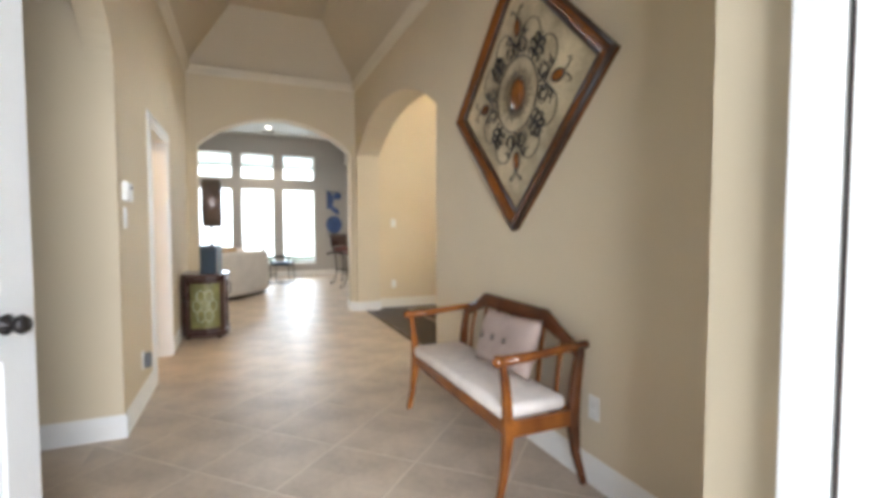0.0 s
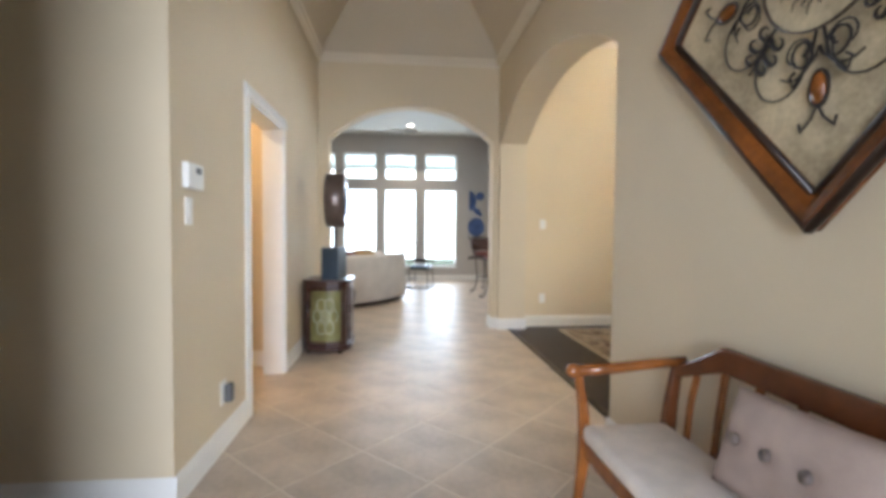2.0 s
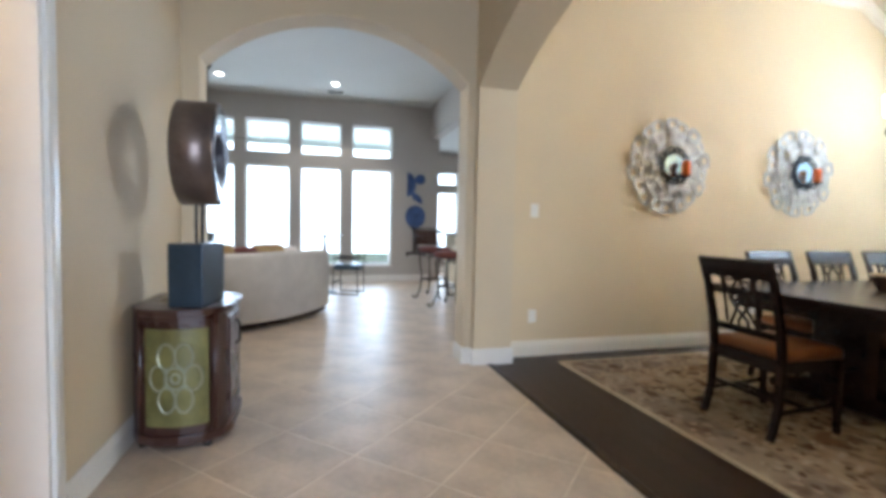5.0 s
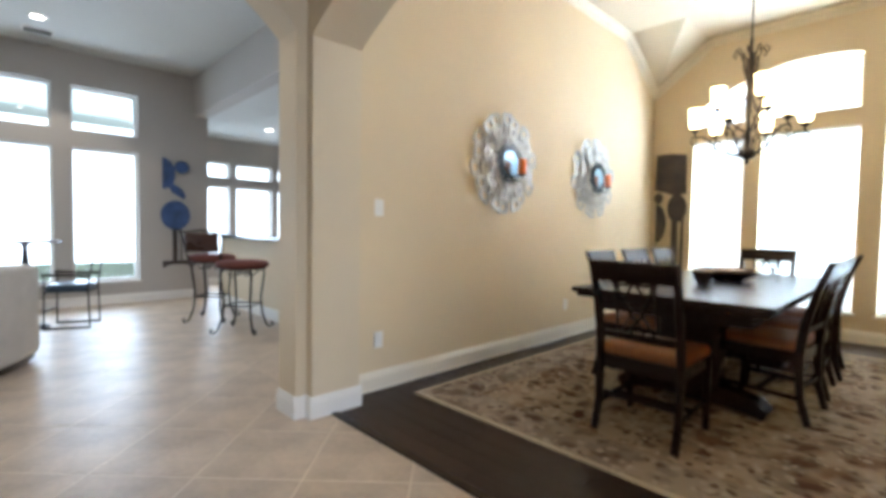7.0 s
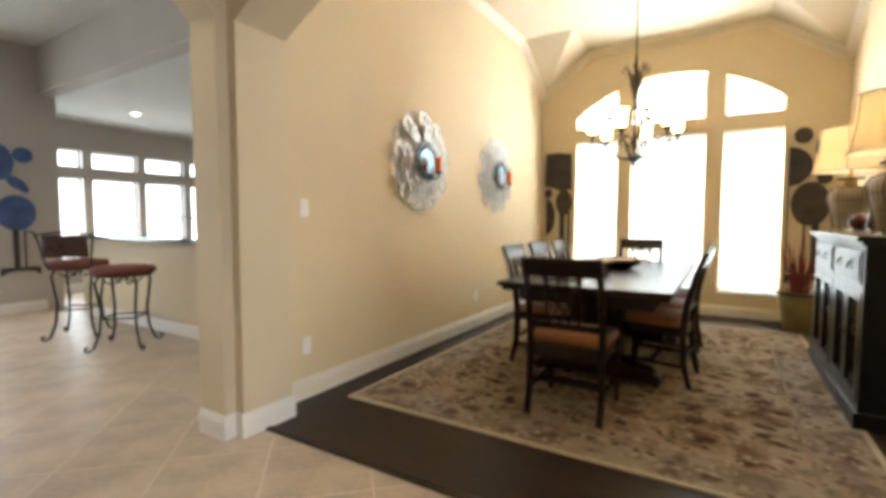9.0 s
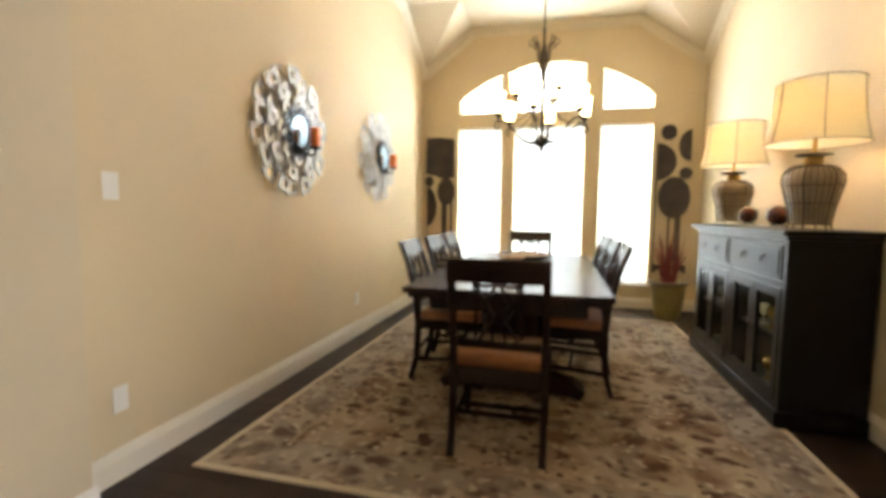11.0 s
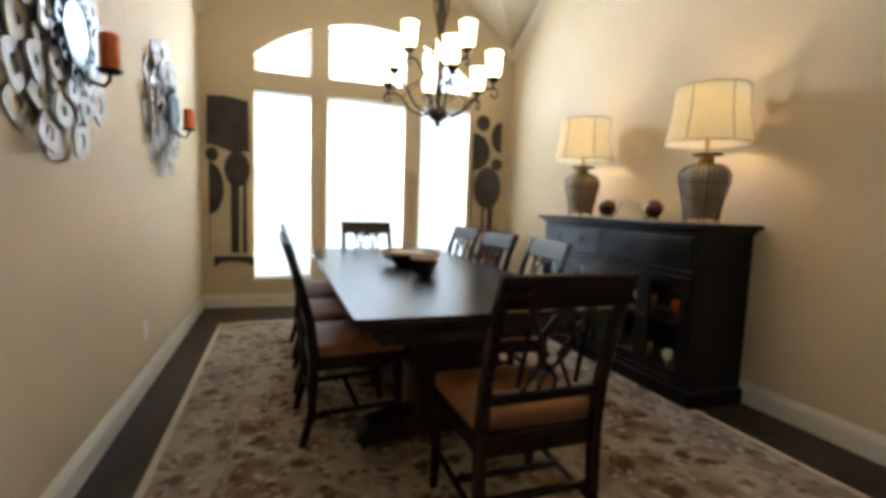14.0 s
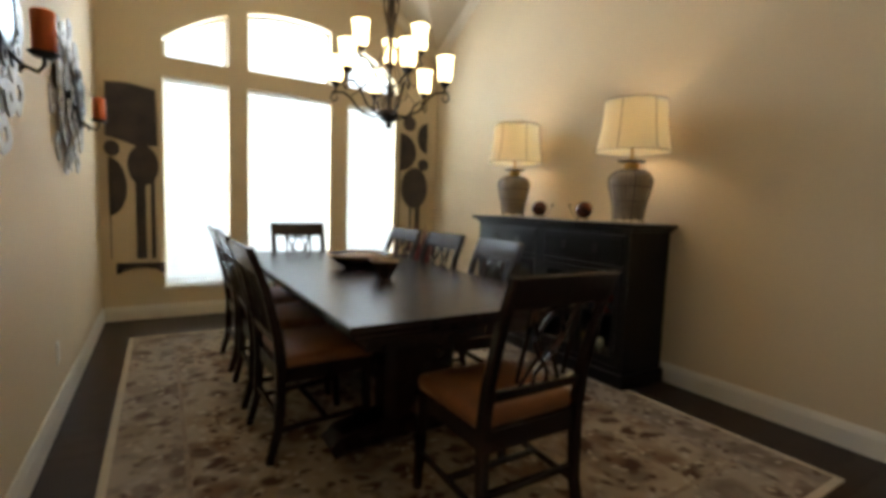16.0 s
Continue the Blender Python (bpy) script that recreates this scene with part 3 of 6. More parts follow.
dining_runs = [
    ((DX0, DY1, 0), (DX1, DY1, 0), ny, UPZ), ((DX0, DY0, 0), (DX1, DY0, 0), py, UPZ), ((DX1, DY0, 0), (DX1, DY1, 0), nx, UPZ), ((DX0, DY0, 0), (DX0, 4.46, 0), px, UPZ),
]
moulding("baseboard_dining", dining_runs, [(o * 1.15, u * 1.03) for o, u in BASE], M_DBASE, "tall cream painted moulded baseboard round the dining room")
CROWN = [(0, 0), (0.014, 0), (0.018, 0.02), (0.045, 0.035), (0.06, 0.062), (0.075, 0.07), (0.075, 0.085), (0, 0.085)]
C0 = CR - 0.085
moulding("crown_hall", [((XL, 1.5, C0), (XL, Y_END, C0), px, UPZ), ((XR, 1.5, C0), (XR, Y_END, C0), nx, UPZ), ((XL, Y_END, C0), (XR, Y_END, C0), ny, UPZ), ((XL, 1.5, C0), (XR, 1.5, C0), py, UPZ)],
         CROWN, M_CROWN, "cream painted crown moulding round the hall")


def crown_slope(a, b, out):
    a, b = Vector(a), Vector(b)
    up = Vector(out).cross((b - a).normalized())
    if up.z < 0:
        up = -up
    a2, b2 = a - up * 0.085, b - up * 0.085
    e = (b2 - a2).normalized() * 0.02
    return (a2 - e, b2 + e, out, up)


ring = []
for (a, b, out) in (
        ((DX0, DY1, CORN), (xa, DY1, FLAT), ny), ((xa, DY1, FLAT), (xb, DY1, FLAT), ny), ((xb, DY1, FLAT), (DX1, DY1, CORN), ny),
        ((DX0, DY0, CORN), (xa, DY0, FLAT), py), ((xa, DY0, FLAT), (xb, DY0, FLAT), py), ((xb, DY0, FLAT), (DX1, DY0, CORN), py),
        ((DX1, DY0, CORN), (DX1, ya, FLAT), nx), ((DX1, ya, FLAT), (DX1, yb, FLAT), nx), ((DX1, yb, FLAT), (DX1, DY1, CORN), nx)):
    ring.append(crown_slope(a, b, out))
moulding("crown_dining", ring, CROWN, M_CROWN, "cream painted crown moulding following the folded dining ceiling")

# cased opening in the hall
CAS = [(0, 0), (0.018, 0), (0.022, 0.02), (0.016, 0.05), (0.010, 0.08), (0, 0.08)]
moulding("door_casing", [((XL, 4.99, 0), (XL, 4.99, 2.039), px, ny), ((XL, 5.86, 0), (XL, 5.86, 2.039), px, py), ((XL, 4.91, 2.04), (XL, 5.94, 2.04), px, UPZ)], CAS, M_TRIM, "white painted door casing round the hall doorway", "door casing")
lining = box(XL - 0.16, XL + 0.004, 4.992, 5.012, 0, 2.038)
box(XL - 0.16, XL + 0.004, 5.838, 5.858, 0, 2.038, bm=lining)
box(XL - 0.16, XL + 0.004, 5.012, 5.838, 2.018, 2.038, bm=lining)
tagged(part("door_lining", lining, M_TRIM), "white painted door lining", "door casing", kind="structure")
# entry door frame
fr = box(1.245, 1.298, 1.262, 1.338, 0, 2.45, 0.006)
box(1.262, 1.298, 1.10, 1.248, 0, 2.45, 0.004, bm=fr)
box(-0.56, 1.245, 1.262, 1.338, 2.40, 2.449, 0.004, bm=fr)
tagged(part("door_frame", fr, M_TRIM), "white painted entry door frame", "door frame", kind="structure")
tagged(part("weather_strip", box(1.280, 1.297, 1.250, 1.260, 0, 2.4), M_CAB), "brown rubber weather strip in the entry frame", "weather strip", kind="structure")

# entry door leaf, standing open
d1 = holder("door_1", "white panelled entry door standing open, black knob", "door", pose(-0.625, 1.73, 0, 0, 0, -17), kind="structure")
leaf = bmesh.new()
for a in (box(-0.022, 0.022, 0, 0.12, 0.01, 2.4), box(-0.022, 0.022, 0.92, 1.05, 0.01, 2.4), box(-0.022, 0.022, 0.12, 0.92, 0.01, 0.22), box(-0.022, 0.022, 0.12, 0.92, 0.82, 1.02), box(-0.022, 0.022, 0.12, 0.92, 2.22, 2.4), box(-0.022, 0.022, 0.46, 0.58, 0.22, 0.82), box(-0.022, 0.022, 0.46, 0.58, 1.02, 2.22)):
    merge(a, leaf)
part("door_leaf", leaf, M_DOORPAINT, d1)
for y0, y1 in ((0.12, 0.46), (0.58, 0.92)):
    for z0, z1 in ((0.22, 0.82), (1.02, 2.22)):
        pn = box(-0.008, 0.008, y0 + 0.001, y1 - 0.001, z0 + 0.001, z1 - 0.001)
        box(-0.018, 0.018, y0 + 0.05, y1 - 0.05, z0 + 0.05, z1 - 0.05, 0.008, bm=pn)
        part("door_panel", pn, M_DOORPAINT, d1)
kn = lathe([(0, 0.022), (0.03, 0.022), (0.032, 0.03), (0.012, 0.036), (0.011, 0.05), (0.024, 0.058), (0.03, 0.072), (0.024, 0.086), (0, 0.09)], 20, m=Matrix.Translation((0, 0.93, 0.93)) @ Matrix.Rotation(radians(90), 4, 'Y'))
part("door_knob", kn, M_IRON, d1, "black metal door knob", True)


def window(name, along, plane, a0, a1, z0, z1, material, top=None, bars=(), sill=True, thick=0.05):
    """A fixed window: frame, pane and sill in an opening; top(a) gives an arched head."""
    w = holder(name, "white framed window with bright daylight behind it", "window", kind="structure")

    def put(a, b, c, e, p, q):
        return (a, b, p, q, c, e) if along == 'x' else (p, q, a, b, c, e)
    p, q = plane, plane + thick
    s = 0.035
    fr = bmesh.new()
    hh = (lambda a: z1) if top is None else top
    merge(box(*put(a0 + 0.001, a0 + s, z0, hh(a0) + (0.0 if top is None else 0.01), p, q)), fr)
    merge(box(*put(a1 - s, a1 - 0.001, z0, hh(a1) + (0.0 if top is None else 0.01), p, q)), fr)
    merge(box(*put(a0 + s, a1 - s, z0 + 0.001, z0 + s, p, q)), fr)
    n = 1 if top is None else 10
    for i in range(n):
        b0, b1 = a0 + s + (a1 - a0 - 2 * s) * i / n, a0 + s + (a1 - a0 - 2 * s) * (i + 1) / n
        own = bmesh.new()
        vs = []
        for a in (b0, b1):
            for pp in (p, q):
                for zz in (hh(a) - s, hh(a) - 0.001):
                    vs.append(own.verts.new((a, pp, zz) if along == 'x' else (pp, a, zz)))
        for f in ((0, 1, 3, 2), (4, 6, 7, 5), (0, 4, 5, 1), (2, 3, 7, 6), (0, 2, 6, 4), (1, 5, 7, 3)):
            own.faces.new([vs[k] for k in f])
        merge(own, fr)
    part("window_frame", fr, material, w)
    ztop = max(hh(a0 + s), hh((a0 + a1) / 2), hh(a1 - s)) if top else z1
    own = bmesh.new()
    mid = (p + q) / 2
    k = 12
    for off in (-0.003, 0.003):
        low = [own.verts.new((a, mid + off, z0 + s) if along == 'x' else (mid + off, a, z0 + s)) for a in (a0 + s, a1 - s)]
        up = [own.verts.new((a, mid + off, hh(a) - s) if along == 'x' else (mid + off, a, hh(a) - s)) for a in [a1 - s - (a1 - a0 - 2 * s) * i / k for i in range(k + 1)]]
        own.faces.new(low + up)
    part("pane", own, M_GLASS, w, shadow=False)
    if sill:
        part("window_sill", box(*put(a0 - 0.03, a1 + 0.03, z0 - 0.022, z0 + 0.004, plane - 0.125, plane)), material, w)
    return w


for i, (y0, y1) in enumerate(DWIN):
    window("window_%d" % (i + 1), 'y', DX1 + 0.11, y0, y1, LOW, HEAD, M_TRIM)
    window("window_%d" % (i + 4), 'y', DX1 + 0.11, y0, y1, UP0, 0, M_TRIM, top=win_arch, sill=False)
    # blind with tilted slats, cords and rails
    b = holder("window_blind", "white horizontal slatted blind, lowered with slats tilted", "blind", group="blinds in the dining windows")
    part("head_rail", box(DX1 + 0.02, DX1 + 0.07, y0 + 0.008, y1 - 0.008, HEAD - 0.055, HEAD - 0.004, 0.004), M_BLIND, b)
    part("bottom_rail", box(DX1 + 0.025, DX1 + 0.065, y0 + 0.01, y1 - 0.01, LOW + 0.008, LOW + 0.028, 0.004), M_BLIND, b)
    sl = bmesh.new()
    w2 = 0.024
    ang = radians(60)
    ps = []
    for k in range(5):
        u = -1 + k / 2
        ps.append((u * w2, 0.003 * (1 - u * u)))
    rings = []
    for y in (y0 + 0.012, y1 - 0.012):
        rings.append([sl.verts.new((u * math.cos(ang) + v * math.sin(ang), y, -u * math.sin(ang) + v * math.cos(ang))) for u, v in ps] +
                     [sl.verts.new((u * math.cos(ang) + (v - 0.002) * math.sin(ang), y, -u * math.sin(ang) + (v - 0.002) * math.cos(ang))) for u, v in ps[::-1]])
    k = len(rings[0])
    for j in range(k):
        sl.faces.new((rings[0][j], rings[0][(j + 1) % k], rings[1][(j + 1) % k], rings[1][j]))
    sl.faces.new(rings[0][::-1])
    sl.faces.new(rings[1])
    first = part("slat", sl, M_BLIND, b)
    count = int((HEAD - LOW - 0.10) / 0.043)
    for j in range(count):
        ob = first if j == 0 else new("slat", first.data)
        ob.parent = b
        ob.location = (DX1 + 0.045, 0, LOW + 0.055 + j * 0.043)
    for y in (y0 + 0.1, y1 - 0.1):
        part("cord", tube([(DX1 + 0.016, y, LOW + 0.02), (DX1 + 0.016, y, HEAD - 0.03)], 0.0015, 5), M_BLIND, b)
for i, (x0, x1) in enumerate(LWIN):
    window("window_%d" % (i + 7), 'x', LY + 0.12, x0, x1, 0.33, 2.21, M_TRIM)
    window("window_%d" % (i + 12), 'x', LY + 0.12, x0, x1, 2.44, 3.05, M_TRIM, sill=False)
for i, (x0, x1) in enumerate(NWIN):
    window("window_%d" % (i + 17), 'x', KY + 0.12, x0, x1, 0.45, 1.94, M_TRIM)
    window("window_%d" % (i + 21), 'x', KY + 0.12, x0, x1, 2.11, 2.41, M_TRIM, sill=False)

# sub-floors; tiles and planks come last
tagged(part("floor_tile_bed", box(-3.4, X_TILE, 1.15, KY + 0.1, -0.1, -0.0014), M_GROUT), "pale grout bed between the floor tiles", "floor", kind="structure")
bed = box(X_TILE, KX + 0.1, Y_END2, KY + 0.1, -0.1, -0.0014)
tagged(part("floor_tile_bed_kitchen", bed, M_GROUT), "pale grout bed between the kitchen tiles", "floor", kind="structure")
tagged(part("floor_wood_bed", box(X_TILE, DX1 + 0.05, DY0 - 0.1, Y_END2, -0.1, -0.006), M_DARK), "dark bed under the dining room planks", "floor", kind="structure")
tagged(part("threshold", prism([(X_TILE - 0.02, 4.47), (X_TILE + 0.03, 4.47), (X_TILE + 0.03, 7.485), (X_TILE - 0.02, 7.485)], -0.003, 0.009, bevel=0.003), M_DARK), "dark wooden strip between tile and planks", "threshold", kind="structure")

# ---- dining room ----
rug = holder("rug", "large faded beige and brown floral rug with cream edge", "rug")
RB = 0.30               # border band
part("rug_field", box(2.635 + RB, 6.405 - RB, 4.53 + RB, 7.375 - RB, 0.001, 0.012, 0.003), M_RUG, rug)
for nm, g0, g1, top, mt in (("border_band", 0.0, RB - 0.022, 0.012, M_RUGBAND), ("guard_stripe", RB - 0.022, RB, 0.0115, M_GUARD)):
    X0, X1, Y0, Y1 = 2.635 + g0, 6.405 - g0, 4.53 + g0, 7.375 - g0
    w = g1 - g0
    for a in ((X0, X0 + w, Y0, Y1), (X1 - w, X1, Y0, Y1), (X0 + w, X1 - w, Y0, Y0 + w), (X0 + w, X1 - w, Y1 - w, Y1)):
        part(nm, box(*a, 0.001, top), mt, rug, "greyish patterned border" if nm == "border_band" else "narrow taupe stripe")
edge = box(2.60, 2.635, 4.495, 7.41, 0.001, 0.011)
for a in ((6.405, 6.44, 4.495, 7.41), (2.635, 6.405, 4.495, 4.53), (2.635, 6.405, 7.375, 7.41)):
    box(*a, 0.001, 0.011, bm=edge)
part("rug_border", edge, M_RUGEDGE, rug, "plain cream woven edge")


def dining_chair(m):
    """Faces local +y; the base point is on the floor between the back legs."""
    c = holder("dining_chair", "dark espresso wooden dining chair with tan padded seat and lattice back", "chair", m, "chairs round the dining table")
    w = 0.221
    for s in (-1, 1):
        pts = [(s * w, -0.055, 0), (s * w, -0.012, 0.16), (s * w, 0.0, 0.42), (s * w, -0.02, 0.60), (s * w, -0.075, 0.82), (s * w, -0.135, 0.985)]
        part("back_leg", bar(pts, 0.036, [0.034, 0.04, 0.05, 0.045, 0.036, 0.03]), M_DARK, c)
        pts = [(s * 0.225, 0.43, 0), (s * 0.225, 0.415, 0.18), (s * 0.225, 0.41, 0.43)]
        part("front_leg", bar(pts, [0.032, 0.036, 0.046], [0.032, 0.036, 0.046]), M_DARK, c)
        part("side_rail", box(s * 0.222 - 0.013, s * 0.222 + 0.013, 0.02, 0.40, 0.37, 0.44, 0.003), M_DARK, c)
        part("side_stretcher", bar([(s * 0.22, 0.0, 0.15), (s * 0.222, 0.42, 0.17)], 0.02, 0.026), M_DARK, c)
    part("front_rail", box(-0.21, 0.21, 0.40, 0.425, 0.37, 0.44, 0.003), M_DARK, c)
    part("rear_rail", box(-0.20, 0.20, -0.012, 0.015, 0.36, 0.44, 0.003), M_DARK, c)
    part("stretcher", box(-0.21, 0.21, 0.20, 0.222, 0.148, 0.172, 0.003), M_DARK, c)
    part("rear_stretcher", box(-0.20, 0.20, -0.022, 0.0, 0.20, 0.225, 0.003), M_DARK, c)
    own = box(-0.235, 0.235, 0.012, 0.445, 0.43, 0.495, 0.024)
    for v in own.verts:
        if v.co.z > 0.47:
            v.co.z += 0.012 * (1 - (v.co.x / 0.24) ** 2)
    part("seat", own, M_SEAT, c, "tan leather padded seat", True)

    def at(u, z):
        k = (z - 0.5) / 0.485
        return (u, -0.012 - 0.118 * k ** 1.25 if k > 0 else -0.008, z)
    part("top_rail", bar([(0, at(0, 0.875)[1], 0.875), (0, at(0, 0.93)[1] - 0.004, 0.93), (0, at(0, 0.985)[1] - 0.012, 0.985)], [0.44, 0.46, 0.475], [0.024, 0.03, 0.022]), M_DARK, c)
    part("lower_rail", bar([(0, at(0, 0.545)[1], 0.545), (0, at(0, 0.585)[1], 0.585)], 0.40, 0.024), M_DARK, c)
    splat = bmesh.new()
    for pts in (
            [(-0.10, 0.88), (-0.085, 0.82), (-0.055, 0.76), (-0.02, 0.71), (-0.055, 0.65), (-0.09, 0.585)],
            [(0.10, 0.88), (0.085, 0.82), (0.055, 0.76), (0.02, 0.71), (0.055, 0.65), (0.09, 0.585)],
            [(0.0, 0.875), (-0.035, 0.82), (-0.07, 0.75), (-0.04, 0.70), (0.0, 0.655), (0.03, 0.62), (0.03, 0.585)],
            [(0.0, 0.875), (0.035, 0.82), (0.07, 0.75), (0.04, 0.70), (0.0, 0.655), (-0.03, 0.62), (-0.03, 0.585)],
            [(-0.11, 0.60), (-0.105, 0.72), (-0.11, 0.88)], [(0.11, 0.60), (0.105, 0.72), (0.11, 0.88)]):
        tube([at(*p) for p in pts], 0.0085, 6, bm=splat)
    part("lattice_splat", splat, M_DARK, c)
    arch = tube([at(-0.12 + 0.24 * i / 8, 0.868 - 0.012 * math.sin(math.pi * i / 4) ** 2) for i in range(9)], 0.009, 6)
    part("splat_head", arch, M_DARK, c)
    return c


head = dining_chair(pose(3.05, 6.04, 0.012, 0, 0, -90))
copy_thing(head, pose(6.12, 6.08, 0.012, 0, 0, 90))
for i, x in enumerate((4.17, 4.82, 5.47)):
    copy_thing(head, pose(x, 6.725, 0.012, 0, 0, 180 + (2, -1, 1)[i]))
    copy_thing(head, pose(x + 0.02, 5.45, 0.012, 0, 0, (-4, 2, 3)[i]))

table = holder("dining_table", "long dark espresso trestle dining table with a polished top", "table", pose(4.59, 6.055, 0.012))
part("tabletop", box(-1.26, 1.26, -0.575, 0.575, 0.735, 0.768, 0.006), M_DARK, table)
part("edge_moulding", prism([(-1.235, -0.55), (1.235, -0.55), (1.235, 0.55), (-1.235, 0.55)], 0.705, 0.7345, bevel=0.008), M_DARK, table)
apron = bmesh.new()
for a in ((-1.12, 1.12, -0.45, -0.42), (-1.12, 1.12, 0.42, 0.45), (-1.12, -1.09, -0.42, 0.42), (1.09, 1.12, -0.42, 0.42)):
    box(*a, 0.62, 0.705, bm=apron)
part("apron", apron, M_DARK, table)
for s in (-1, 1):
    x = s * 0.68
    part("pedestal", prism([(x - 0.10, -0.16), (x - 0.06, -0.20), (x + 0.06, -0.20), (x + 0.10, -0.16), (x + 0.10, 0.16), (x + 0.06, 0.20), (x - 0.06, 0.20), (x - 0.10, 0.16)], 0.13, 0.62, bevel=0.01), M_DARK, table)
    part("pedestal_foot", bar([(x, -0.46, 0.035), (x, -0.40, 0.07), (x, -0.2, 0.10), (x, 0.2, 0.10), (x, 0.40, 0.07), (x, 0.46, 0.035)], 0.16, [0.06, 0.09, 0.12, 0.12, 0.09, 0.06]), M_DARK, table)
    part("pedestal_cap", box(x - 0.13, x + 0.13, -0.36, 0.36, 0.585, 0.635, 0.012), M_DARK, table)
part("trestle_beam", box(-0.58, 0.58, -0.05, 0.05, 0.16, 0.26, 0.008), M_DARK, table)


def bowl(name, label, m, r, h, outer, inner):
    b = holder(name, label, "bowl", m)
    part("bowl_shell", lathe([(0, 0), (r * 0.45, 0), (r * 0.5, 0.008), (r * 0.82, h * 0.55), (r, h), (r * 0.97, h + 0.004), (r * 0.92, h * 0.96), (r * 0.72, h * 0.5), (r * 0.4, 0.018), (0, 0.014)], 28), outer, b, "", True)
    part("bowl_rim", tube([(r * 0.985 * math.cos(2 * math.pi * i / 28), r * 0.985 * math.sin(2 * math.pi * i / 28), h) for i in range(28)], 0.007, 6, closed=True), inner, b, "tan woven rim", True)
    part("bowl_filling", lathe([(r * 0.55, h * 0.3), (r * 0.86, h * 0.8), (r * 0.6, h * 0.98), (0.3 * r, h * 1.04), (0, h * 1.05)], 20), inner, b, "tan woven filling", True)


bowl("large_bowl", "wide shallow dark bowl with tan woven inside on the table", pose(4.72, 6.05, 0.781), 0.21, 0.09, M_BOWLDARK, M_WOVEN)
bowl("small_bowl", "small dark bowl with tan banding on the table", pose(4.25, 6.09, 0.781), 0.08, 0.105, M_BOWLDARK, M_WOVEN)

# sideboard
buf = holder("sideboard", "black-brown wooden sideboard with drawers and glass doors", "sideboard", pose(3.80, 4.105, 0))
BW, BD, BH = 1.68, 0.42, 1.13
for nm, a in (("side_panel", (0, 0.02, 0, BD, 0.1, BH - 0.05)), ("side_panel", (BW - 0.02, BW, 0, BD, 0.1, BH - 0.05)), ("back_panel", (0.02, BW - 0.02, 0, 0.015, 0.1, BH - 0.05)), ("floor_panel", (0.02, BW - 0.02, 0.015, BD, 0.1, 0.13)),
              ("drawer_shelf", (0.02, BW - 0.02, 0.015, BD - 0.02, 0.80, 0.82)), ("divider", (BW / 2 - 0.012, BW / 2 + 0.012, 0.016, BD - 0.021, 0.13, 0.80))):
    part(nm, box(*a), M_BUFFET, buf)
part("top", prism([(-0.06, -0.001), (BW + 0.06, -0.001), (BW + 0.06, BD + 0.065), (-0.06, BD + 0.065)], BH - 0.03, BH, bevel=0.006), M_BUFFET, buf)
part("top_moulding", prism([(-0.03, 0), (BW + 0.03, 0), (BW + 0.03, BD + 0.035), (-0.03, BD + 0.035)], BH - 0.055, BH - 0.031, bevel=0.008), M_BUFFET, buf)
part("plinth", prism([(-0.03, 0), (BW + 0.03, 0), (BW + 0.03, BD + 0.035), (-0.03, BD + 0.035)], 0.0, 0.10, bevel=0.01), M_BUFFET, buf)
